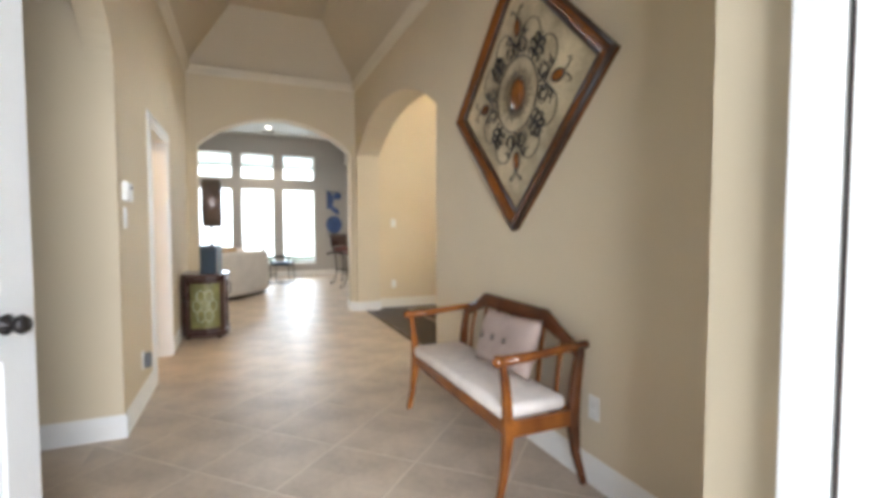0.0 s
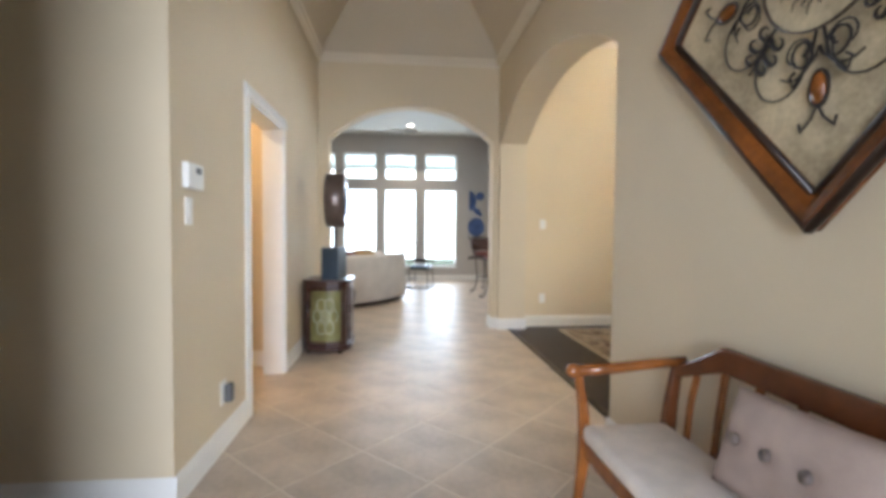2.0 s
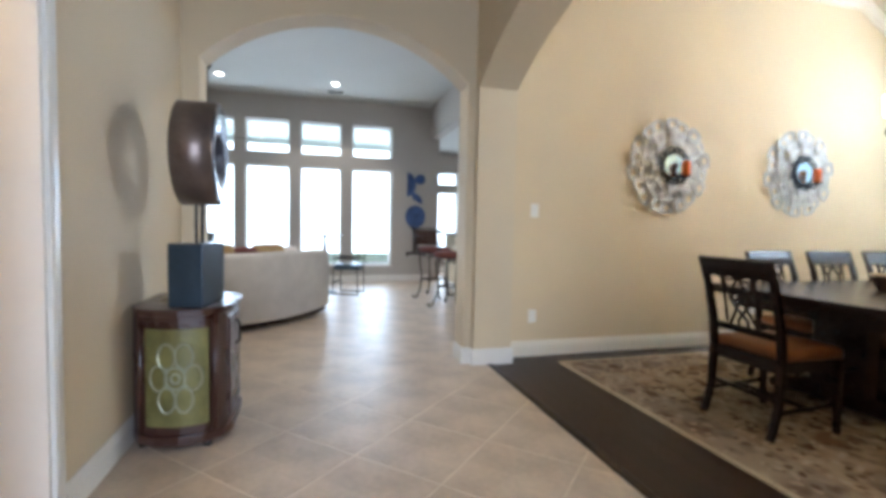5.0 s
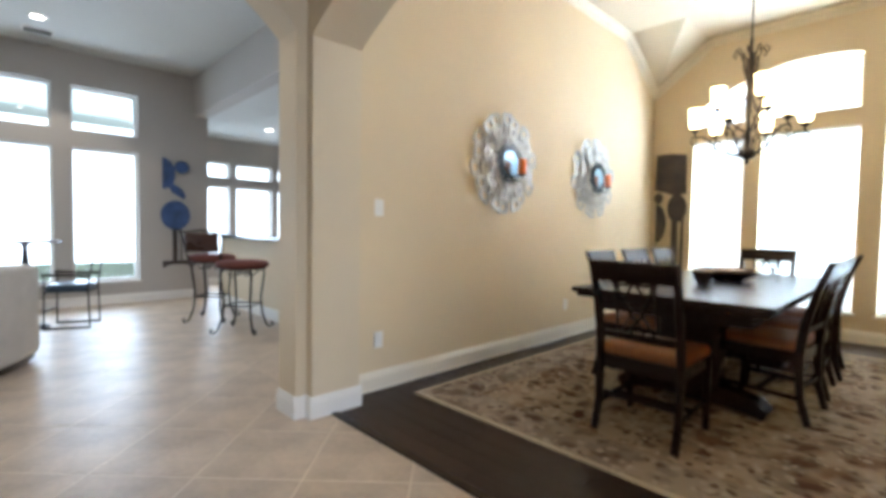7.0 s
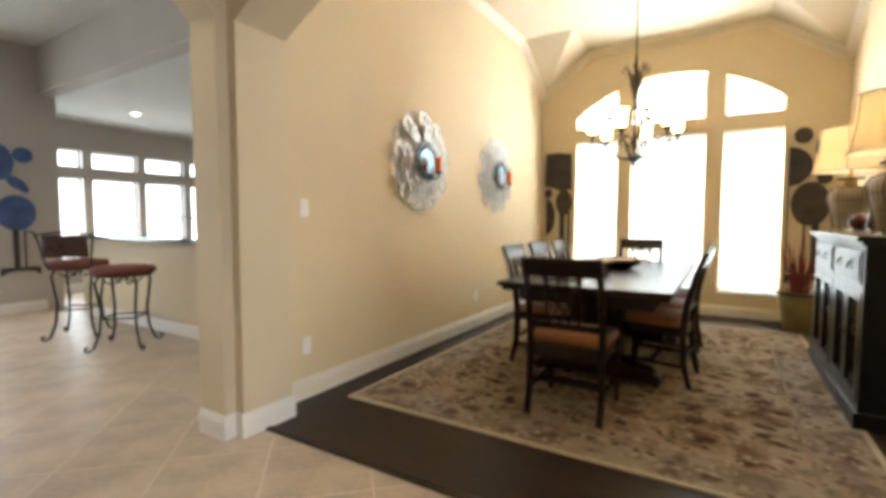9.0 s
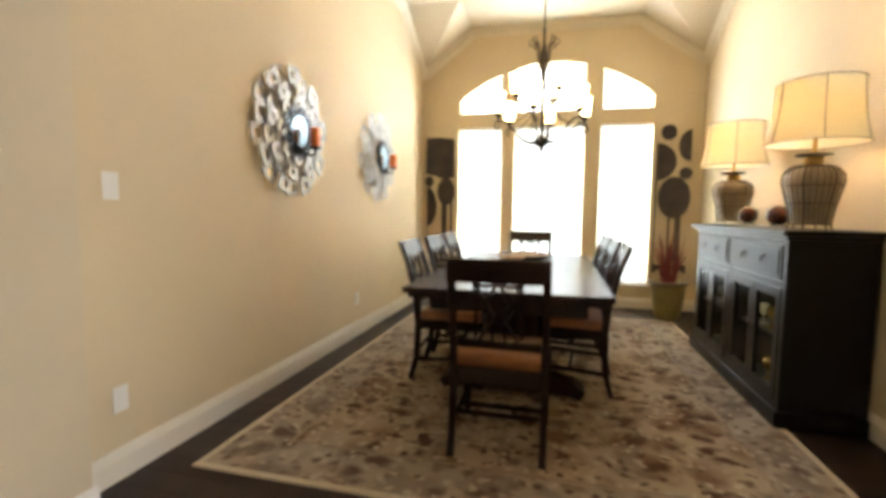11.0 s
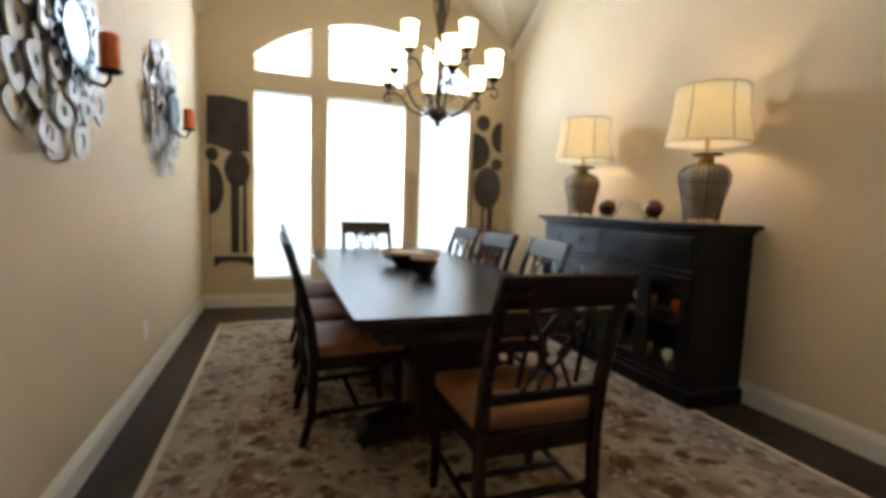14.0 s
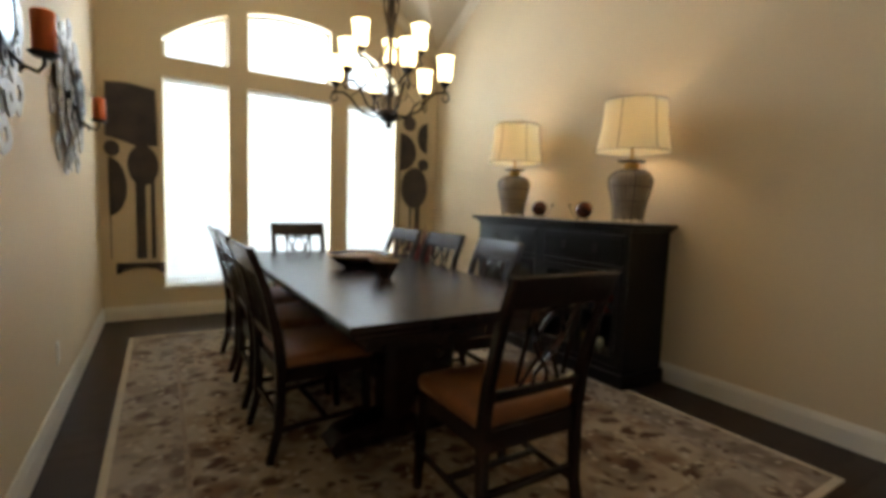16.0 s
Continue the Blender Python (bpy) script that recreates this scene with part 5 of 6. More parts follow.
part("flap", box(-0.08, -0.012, -0.031, -0.0275, -0.05, 0.048, 0.001), M_PLASTIC, th)

# ---- hall: bench, cushion, framed panel ----
bench = holder("bench", "cherry wood open-arm bench with cream padded seat and slatted back", "bench", pose(1.82, 3.12, 0, 0, 0, 90))
# local x runs along the bench, local y towards the wall is negative; front at +y
HL, DP = 0.598, 0.44
for s in (-1, 1):
    f = [(s * HL, DP + 0.035, 0), (s * HL, DP + 0.008, 0.12), (s * HL, DP - 0.012, 0.30), (s * HL, DP - 0.006, 0.47), (s * HL, DP + 0.015, 0.625)]
    part("front_leg", bar(f, [0.026, 0.030, 0.042, 0.036, 0.030], [0.026, 0.032, 0.045, 0.038, 0.030]), M_CHERRY, bench)
    r = [(s * HL, 0.005, 0), (s * HL, 0.055, 0.16), (s * HL, 0.075, 0.33), (s * HL, 0.06, 0.5), (s * HL, 0.035, 0.66)]
    part("rear_leg", bar(r, [0.03, 0.034, 0.046, 0.042, 0.036], [0.03, 0.036, 0.055, 0.045, 0.035]), M_WALNUT, bench)
    armp = part("arm", tube([(s * HL, 0.0, 0.675), (s * HL, 0.16, 0.665), (s * HL, 0.32, 0.65), (s * HL, DP + 0.03, 0.645)], [0.020, 0.021, 0.022, 0.024], 12), M_CHERRY, bench, smooth=True)
    sp = bmesh.new()
    bmesh.ops.create_uvsphere(sp, u_segments=14, v_segments=10, radius=0.029, matrix=Matrix.Translation((s * HL, DP + 0.04, 0.645)))
    part("arm_knob", sp, M_CHERRY, armp, smooth=True)
    part("side_rail", box(s * HL - 0.014, s * HL + 0.014, 0.09, DP - 0.02, 0.30, 0.375, 0.004), M_CHERRY, bench)
part("front_rail", box(-HL + 0.018, HL - 0.018, DP - 0.026, DP - 0.002, 0.30, 0.375, 0.004), M_CHERRY, bench)
part("rear_rail", box(-HL + 0.018, HL - 0.018, 0.065, 0.09, 0.30, 0.375, 0.004), M_CHERRY, bench)
own = box(-HL + 0.02, HL - 0.02, 0.095, DP + 0.01, 0.365, 0.435, 0.028)
for v in own.verts:
    if v.co.z > 0.40:
        v.co.z += 0.014 * (1 - (v.co.x / HL) ** 4)
part("seat", own, M_CREAM, bench, "cream upholstered seat pad", True)
crest = [(-HL - 0.0, 0.655), (-HL + 0.16, 0.735), (-HL + 0.27, 0.80), (HL - 0.27, 0.80), (HL - 0.16, 0.735), (HL, 0.655), (HL, 0.605), (HL - 0.14, 0.66), (HL - 0.28, 0.712), (-HL + 0.28, 0.712), (-HL + 0.14, 0.66), (-HL, 0.605)]
part("crest_rail", prism([(x, z) for x, z in crest], -0.05, -0.018, m=Matrix.Rotation(radians(90), 4, 'X'), bevel=0.006), M_WALNUT, bench)
for i in range(7):
    x = -HL + 0.13 + (2 * HL - 0.26) * i / 6
    hgt = 0.72 if abs(x) < HL - 0.28 else 0.72 - (abs(x) - (HL - 0.28)) * 0.42
    part("back_slat", bar([(x, 0.078, 0.37), (x, 0.06, 0.55), (x, 0.036, hgt)], 0.032, 0.012), M_CHERRY, bench)

cu = holder("cushion", "mauve-beige oblong cushion with three dark buttons", "cushion", pose(1.66, 2.985, 0.60, 0, 0, 90))
own = bmesh.new()
N = 18
grid = {}
for sgn in (1, -1):
    for i in range(N + 1):
        for j in range(N + 1):
            u, v = -1 + 2 * i / N, -1 + 2 * j / N
            bulge = 0.062 * ((1 - u ** 4) * (1 - v ** 4)) ** 0.55
            pinch = 1 - 0.05 * (1 - abs(u) ** 2) * abs(v) ** 3
            y = sgn * bulge
            for bu in (-0.2, 0.24, 0.66):
                y -= sgn * 0.016 * math.exp(-((u - bu) ** 2 * 9 + v * v * 3) * 6)
            edge_pt = i in (0, N) or j in (0, N)
            key = (i, j, 0 if edge_pt else sgn)
            if key not in grid:
                grid[key] = own.verts.new((0.275 * u * (1 - 0.04 * (1 - v * v)), y + 0.0, 0.152 * v * pinch))
for sgn in (1, -1):
    for i in range(N):
        for j in range(N):
            ks = [(i, j), (i + 1, j), (i + 1, j + 1), (i, j + 1)]
            own.faces.new([grid[(a, b, 0 if a in (0, N) or b in (0, N) else sgn)] for a, b in ks])
tilt = Matrix.Rotation(radians(19), 4, 'X') @ Matrix.Rotation(radians(3), 4, 'Y')
part("cover", merge(own, None, tilt), M_MAUVE, cu, "", True)
for bu in (-0.2, 0.24, 0.66):
    part("button", lathe([(0, 0), (0.019, 0.002), (0.017, 0.012), (0, 0.016)], 16, m=tilt @ Matrix.Translation((0.275 * bu, 0.046, 0)) @ Matrix.Rotation(radians(-90), 4, 'X')), M_BUTTON, cu, "dark grey button", True)

# framed scroll panel, hung as a diamond
fp = holder("framed_scroll_panel", "diamond-hung walnut frame with iron scrolls and amber stones on parchment", "wall art", pose(XR - 0.004, 3.155, 2.005, 0, 0, -90))
R45 = Matrix.Rotation(radians(45), 4, 'Y')
S, FW = 0.56, 0.08     # half side, frame width
for k in range(4):
    m = R45 @ Matrix.Rotation(radians(90 * k), 4, 'Y')
    bm = bmesh.new()
    prof = [(S - FW, 0.0), (S - FW, 0.022), (S - FW + 0.015, 0.030), (S - FW * 0.55, 0.046), (S - 0.015, 0.055), (S, 0.045), (S, 0.0)]
    rings = []
    for sg in (-1, 1):
        rings.append([bm.verts.new((sg * z, -y - 0.003, z)) for z, y in prof])
    for i in range(len(prof)):
        j = (i + 1) % len(prof)
        bm.faces.new((rings[0][i], rings[0][j], rings[1][j], rings[1][i]))
    bmesh.ops.recalc_face_normals(bm, faces=bm.faces)
    side = part("frame_side", merge(bm, None, m), M_FRAME, fp)
    part("outer_edge", merge(tube([(-S, -0.040, S - 0.004), (S, -0.040, S - 0.004)], 0.016, 8), None, m), M_DARKEDGE, side, "dark strip along the outer edge", True)
    part("inner_edge", merge(tube([(-S + FW, -0.028, S - FW + 0.008), (S - FW, -0.028, S - FW + 0.008)], 0.011, 8), None, m), M_DARKEDGE, side, "dark strip along the inner edge", True)
part("backing", merge(box(-S + FW, S - FW, -0.012, -0.004, -S + FW, S - FW), None, R45), M_PARCH, fp, "mottled cream parchment backing")
for k in range(4):
    m = R45 @ Matrix.Rotation(radians(90 * k), 4, 'Y')
    part("inner_bead", merge(tube([(-S + FW, -0.026, S - FW), (S - FW, -0.026, S - FW)], 0.006, 6), None, m), M_IRON, fp)

def flat(pts, y=-0.03):
    return [(u, y, v) for u, v in pts]


part("scroll_ring", tube(flat([(0.215 * math.cos(a * math.pi / 20), 0.215 * math.sin(a * math.pi / 20)) for a in range(40)]), 0.005, 6, closed=True), M_BRONZE, fp)
for i in range(28):
    a = 2 * math.pi * i / 28
    w = 0.012 * math.sin(i * 2.1)
    part("ray", tube(flat([(r * math.cos(a) - q * math.sin(a), r * math.sin(a) + q * math.cos(a)) for r, q in ((0.085, 0), (0.11, 0.008), (0.14, -0.008 + w * 0.3), (0.165 - 0.02 * (i % 2), w))]), [0.0055, 0.005, 0.0035, 0.0015], 5), M_BRONZE, fp)
sp = bmesh.new()
bmesh.ops.create_uvsphere(sp, u_segments=20, v_segments=10, radius=0.085, matrix=Matrix.Translation((0, -0.02, 0)) @ Matrix.Diagonal((0.85, 0.38, 1.1, 1)))
part("centre_boss", sp, M_AMBER, fp, "amber brown oval boss", True)
for k in range(4):
    m = Matrix.Rotation(radians(90 * k), 4, 'Y')
    bm = tube(flat(spiral(0.055, 0.265, 0.055, 0.012, 180, -260)), 0.0045, 6)
    tube(flat(spiral(-0.055, 0.265, 0.055, 0.012, 0, 440)), 0.0045, 6, bm=bm)
    tube(flat([(-0.012, 0.22), (-0.03, 0.30), (-0.085, 0.36), (-0.10, 0.33), (-0.08, 0.315)]), 0.0045, 6, bm=bm)
    tube(flat([(0.012, 0.22), (0.03, 0.30), (0.085, 0.36), (0.10, 0.33), (0.08, 0.315)]), 0.0045, 6, bm=bm)
    tube(flat([(0.0, 0.43), (-0.02, 0.47), (-0.055, 0.50), (-0.06, 0.475)]), 0.004, 6, bm=bm)
    tube(flat([(0.0, 0.43), (0.02, 0.47), (0.055, 0.50), (0.06, 0.475)]), 0.004, 6, bm=bm)
    part("scrollwork", merge(bm, None, m), M_IRON, fp, "black iron scrollwork")
    sp = bmesh.new()
    bmesh.ops.create_uvsphere(sp, u_segments=14, v_segments=8, radius=0.03, matrix=m @ Matrix.Translation((0, -0.028, 0.385)) @ Matrix.Diagonal((0.85, 0.5, 1.55, 1)))
    part("amber_stone", sp, M_AMBER, fp, "amber oval stone", True)
    part("stone_setting", merge(tube(flat([(0.030 * math.cos(a * 0.45), 0.385 + 0.052 * math.sin(a * 0.45)) for a in range(14)], -0.026), 0.005, 6, closed=True), None, m), M_IRON, fp)
    m2 = Matrix.Rotation(radians(45 + 90 * k), 4, 'Y')
    bm = tube(flat([(0, 0.21), (0.006, 0.25), (0, 0.29), (-0.004, 0.33), (0, 0.375)]), [0.004, 0.006, 0.008, 0.006, 0.002], 6)
    for sx in (-1, 1):
        for z0, reach, curl in ((0.24, 0.055, 0.017), (0.285, 0.072, 0.015), (0.325, 0.052, 0.013)):
            stem = [(0, z0), (sx * reach * 0.4, z0 + 0.022), (sx * reach * 0.8, z0 + 0.024)]
            stem += [(sx * (reach * 0.8 + curl * math.sin(b)), z0 + 0.024 - curl + curl * math.cos(b)) for b in (0.6, 1.3, 2.1, 3.0, 3.9)]
            tube(flat(stem), [0.003, 0.0085, 0.008, 0.006, 0.0055, 0.005, 0.004, 0.002], 6, bm=bm)
        tube(flat([(sx * (0.105 - 0.098 * math.cos(b * 0.3)), 0.30 + 0.098 * math.sin(b * 0.3)) for b in range(-2, 15)]), 0.0034, 6, bm=bm)
        tube(flat(spiral(sx * 0.135, 0.245, 0.075, 0.02, 90, 90 - sx * 400, 22)), 0.0032, 6, bm=bm)
    part("leaf_scroll", merge(bm, None, m2), M_IRON, fp, "black iron leaf scroll")

# demilune cabinet with box plinth and drum sculpture
cab = holder("demilune_cabinet", "dark mahogany rounded cabinet with carved olive and silver panel", "cabinet", pose(XL + 0.018, 6.78, 0))
def dplan(g):
    return [(0, -0.20 - g * 0.5), (0.05, -0.29 - g), (0.14, -0.344 - g), (0.25, -0.367 - g), (0.36, -0.344 - g), (0.435 + g * 0.6, -0.285 - g * 0.7), (0.462 + g, -0.20),
            (0.468 + g, 0.0), (0.462 + g, 0.13), (0.42 + g * 0.6, 0.21 + g * 0.6), (0.2, 0.235 + g), (0, 0.235 + g)]


def bow(u):
    return -0.367 + 1.9 * (u - 0.25) ** 2


part("carcass", prism(dplan(-0.02), 0.075, 0.68), M_CAB, cab)
part("cabinet_top", prism(dplan(0.012), 0.68, 0.715, bevel=0.006), M_CAB, cab)
part("cabinet_base", prism(dplan(0.008), 0.03, 0.078, bevel=0.006), M_CAB, cab)
for x, y in ((0.06, -0.25), (0.37, -0.30), (0.42, 0.13), (0.03, 0.2)):
    part("foot", lathe([(0, 0), (0.018, 0), (0.024, 0.012), (0.018, 0.031), (0, 0.031)], 12, centre=(x, y)), M_BOWLDARK, cab)
span = [0.09 + 0.29 * i / 12 for i in range(13)]
pn = part("carved_panel", prism([(u, bow(u) + 0.012) for u in span] + [(u, bow(u) + 0.035) for u in span[::-1]], 0.125, 0.615), M_PANEL, cab, "olive gold carved front panel")
for u in (0.06, 0.405):
    part("corner_post", tube([(u, bow(u) + 0.022, 0.08), (u, bow(u) + 0.022, 0.68)], 0.017, 10), M_CAB, cab, smooth=True)


def on_front(u, v):
    return (u, bow(u) + 0.011, v)


for k in range(6):
    a = radians(60 * k + 30)
    pts = []
    for i in range(17):
        b = 2 * math.pi * i / 16
        rr, tt = 0.11 + 0.055 * math.cos(b), 0.055 * math.sin(b)
        pts.append(on_front(0.235 + 0.72 * (rr * math.sin(a) + tt * math.cos(a)), 0.37 + 1.15 * (rr * math.cos(a) - tt * math.sin(a))))
    part("carved_petal", tube(pts, 0.006, 6), M_RELIEF, pn)
for r in (0.02, 0.045):
    part("carved_rosette", tube([on_front(0.235 + r * math.cos(b * 0.3927), 0.37 + 1.2 * r * math.sin(b * 0.3927)) for b in range(16)], 0.007, 6, closed=True), M_RELIEF, pn)
for y0, y1 in ((-0.185, -0.035), (-0.025, 0.115)):
    part("cabinet_door", box(0.438, 0.459, y0, y1, 0.11, 0.64, 0.004), M_CAB, cab)
part("cabinet_handle", tube([(0.46, -0.05, 0.60), (0.485, -0.05, 0.58), (0.485, -0.05, 0.48), (0.46, -0.05, 0.46)], 0.007, 8), M_IRON, cab, "dark curved handle")
sc = holder("drum_sculpture", "copper-rimmed slate ring sculpture on a blue-grey steel box", "sculpture", pose(0.005, 6.62, 0.7155, 0, 0, -11))
part("box_plinth", box(-0.092, 0.076, -0.15, 0.12, 0, 0.32, 0.004), M_STEEL, sc, "blue-grey steel box plinth")
for y in (-0.04, 0.03):
    part("rod", tube([(0.0, y, 0.315), (0.0, y, 0.54)], 0.008, 10), M_IRON, sc)
ringp = [(0.255, -0.095), (0.262, -0.07), (0.262, 0.07), (0.255, 0.095), (0.24, 0.10), (0.13, 0.085), (0.105, 0.06), (0.10, 0.0), (0.105, -0.06), (0.13, -0.085), (0.24, -0.10), (0.255, -0.095)]
part("ring", lathe(ringp, 48, m=Matrix.Translation((0.01, 0, 0.785)) @ Matrix.Rotation(radians(13), 4, 'Z') @ Matrix.Rotation(radians(90), 4, 'Y')), M_DISC, sc, "polished slate ring", True)
part("ring_rim", lathe([(0.2615, -0.092), (0.268, -0.088), (0.268, 0.088), (0.2615, 0.092)], 48, m=Matrix.Translation((0.01, 0, 0.785)) @ Matrix.Rotation(radians(13), 4, 'Z') @ Matrix.Rotation(radians(90), 4, 'Y')), M_RIM, sc, "brushed copper rim", True)

# ---- living room and kitchen ----
sofa = holder("curved_sofa", "white upholstered curved sofa with its back to the hall", "sofa", pose(-1.0, 10.6, 0))
def sector(r0, r1, a0, a1, z0, z1, bevel):
    n = 22
    return prism(arc(0, 0, r1, a0, a1, n) + arc(0, 0, r0, a1, a0, n), z0, z1, bevel=bevel)
part("sofa_base", sector(0.98, 1.78, -132, -15, 0.02, 0.07, 0.0), M_BOWLDARK, sofa, "dark recessed base")
part("sofa_seat", sector(0.95, 1.60, -132, -17, 0.071, 0.44, 0.03), M_SOFA, sofa, "", True)
part("sofa_back", sector(1.56, 1.82, -133, -14, 0.07, 0.81, 0.05), M_SOFA, sofa, "", True)
for i, (a, mt, lab, z) in enumerate(((-100, M_RED, "brick red", 0.83), (-86, M_WOVEN, "tan", 0.82), (-68, M_WOVEN, "tan", 0.85), (-56, M_RED, "brick red", 0.81), (-42, M_WOVEN, "tan", 0.84), (-30, M_CREAM, "cream", 0.80))):
    q = box(-0.22, 0.22, -0.07, 0.07, -0.22, 0.22, 0.06)
    r = 1.44
    m = pose(-1.0 + r * math.cos(radians(a)), 10.6 + r * math.sin(radians(a)), z - 0.16, -14, 0, a + 90)
    c = part("scatter_cushion", q, mt, None, "", True)
    c.matrix_world = m
    tagged(c, lab + " scatter cushion resting on the curved sofa", "cushion", "cushions on the curved sofa")

rt = holder("pedestal_table", "tall round dark pedestal table by the windows", "table", pose(0.72, 11.75, 0))
part("tabletop", lathe([(0, 0.94), (0.30, 0.94), (0.315, 0.952), (0.30, 0.965), (0, 0.965)], 32), M_CAB, rt, "", True)
part("column", lathe([(0, 0.03), (0.03, 0.03), (0.025, 0.3), (0.045, 0.6), (0.02, 0.9), (0.06, 0.94), (0, 0.94)], 16), M_IRON, rt, "", True)
part("foot_plate", lathe([(0, 0), (0.2, 0), (0.2, 0.015), (0.05, 0.035), (0, 0.035)], 24), M_IRON, rt, "", True)
mc = holder("metal_chair", "open iron frame lounge chair with blue-grey cushion", "chair", pose(1.10, 11.6, 0, 0, 0, 70) @ Matrix.Diagonal((0.75, 0.7, 1.0, 1)))
for s in (-1, 1):
    part("side_frame", tube([(s * 0.27, -0.3, 0.015), (s * 0.27, -0.28, 0.45), (s * 0.27, -0.36, 0.86)], 0.013, 8), M_IRON, mc)
    part("front_leg", tube([(s * 0.27, 0.28, 0.015), (s * 0.27, 0.27, 0.60)], 0.013, 8), M_IRON, mc)
    part("arm_rest", tube([(s * 0.27, 0.30, 0.60), (s * 0.27, -0.30, 0.58)], 0.016, 8), M_IRON, mc)
    part("floor_runner", tube([(s * 0.27, -0.31, 0.014), (s * 0.27, 0.29, 0.014)], 0.012, 8), M_IRON, mc)
for z, y in ((0.40, 0.27), (0.40, -0.27), (0.84, -0.355), (0.2, 0.275)):
    part("cross_bar", tube([(-0.27, y, z), (0.27, y, z)], 0.012, 8), M_IRON, mc)
part("seat", box(-0.25, 0.25, -0.27, 0.27, 0.40, 0.49, 0.03), M_STEEL, mc, "blue-grey seat cushion", True)
sp = holder("speaker", "black box loudspeaker on a low dark cabinet", "loudspeaker", pose(-1.32, 12.75, 0))
part("low_cabinet", box(-0.35, 0.35, -0.2, 0.2, 0, 0.62, 0.01), M_CAB, sp)
part("speaker_box", box(-0.2, 0.2, -0.12, 0.12, 0.62, 0.95, 0.012), M_GREY, sp, "black speaker box")

C = pose(2.30, LY, 0)
plate_art("blue_wall_sculpture", "tall blue enamelled metal wall sculpture of discs on stems", C, [
    ("half_disc", disc_poly(0.03, 1.95, 0.24, -90, 90, sx=0.75), 0.03),
    ("small_disc", disc_poly(0.30, 2.06, 0.10, sx=1.05), 0.03),
    ("slanted_plate", [(0.10, 1.80), (0.16, 1.66), (0.33, 1.56), (0.36, 1.62), (0.30, 1.73), (0.18, 1.80)], 0.02),
    ("disc", disc_poly(0.21, 1.31, 0.23, sx=0.9), 0.02)], M_ARTBLUE)
plate_art("sculpture_stem", "dark metal stems and foot of the blue sculpture", C, [
    ("wide_stem", [(0.17, 0.60), (0.23, 0.60), (0.23, 1.10), (0.17, 1.10)], 0.014),
    ("thin_stem", [(0.28, 0.60), (0.30, 0.60), (0.30, 1.14), (0.28, 1.14)], 0.014),
    ("base", base_poly(0.03, 0.44, 0.50), 0.02)], M_ARTBROWN)

bar_wall = holder("breakfast_bar", "beige plastered breakfast bar with dark stone counter", "bar counter")
part("bar_front", box(2.96, 3.10, 9.60, 12.4, 0, 0.99), M_WALL, bar_wall)
part("bar_baseboard", box(2.942, 2.959, 9.60, 12.4, 0, 0.13), M_TRIM, bar_wall, "white baseboard")
part("bar_end_cabinet", box(3.101, 3.75, 9.62, 12.4, 0.0, 0.88), M_CHERRY, bar_wall, "cherry wood base cabinet")
part("worktop", box(3.101, 3.80, 9.60, 12.4, 0.881, 0.915, 0.006), M_STONE, bar_wall, "dark stone worktop")
part("counter", box(2.80, 3.18, 9.52, 12.45, 0.991, 1.035, 0.008), M_STONE, bar_wall, "dark stone bar top")
fc = holder("tap", "arched chrome kitchen tap", "tap", pose(3.40, 10.7, 0.915))
part("spout", tube([(0.12, 0, 0.0), (0.12, 0, 0.25)] + [(0.12 * math.cos(a * 0.314), 0, 0.25 + 0.1 * math.sin(a * 0.314)) for a in range(1, 11)] + [(-0.12, 0, 0.2)], 0.011, 8), M_SILVER, fc, "", True)
part("tap_handle", tube([(0.12, 0.05, 0), (0.12, 0.05, 0.06), (0.12, 0.11, 0.09)], 0.009, 8), M_SILVER, fc, "", True)


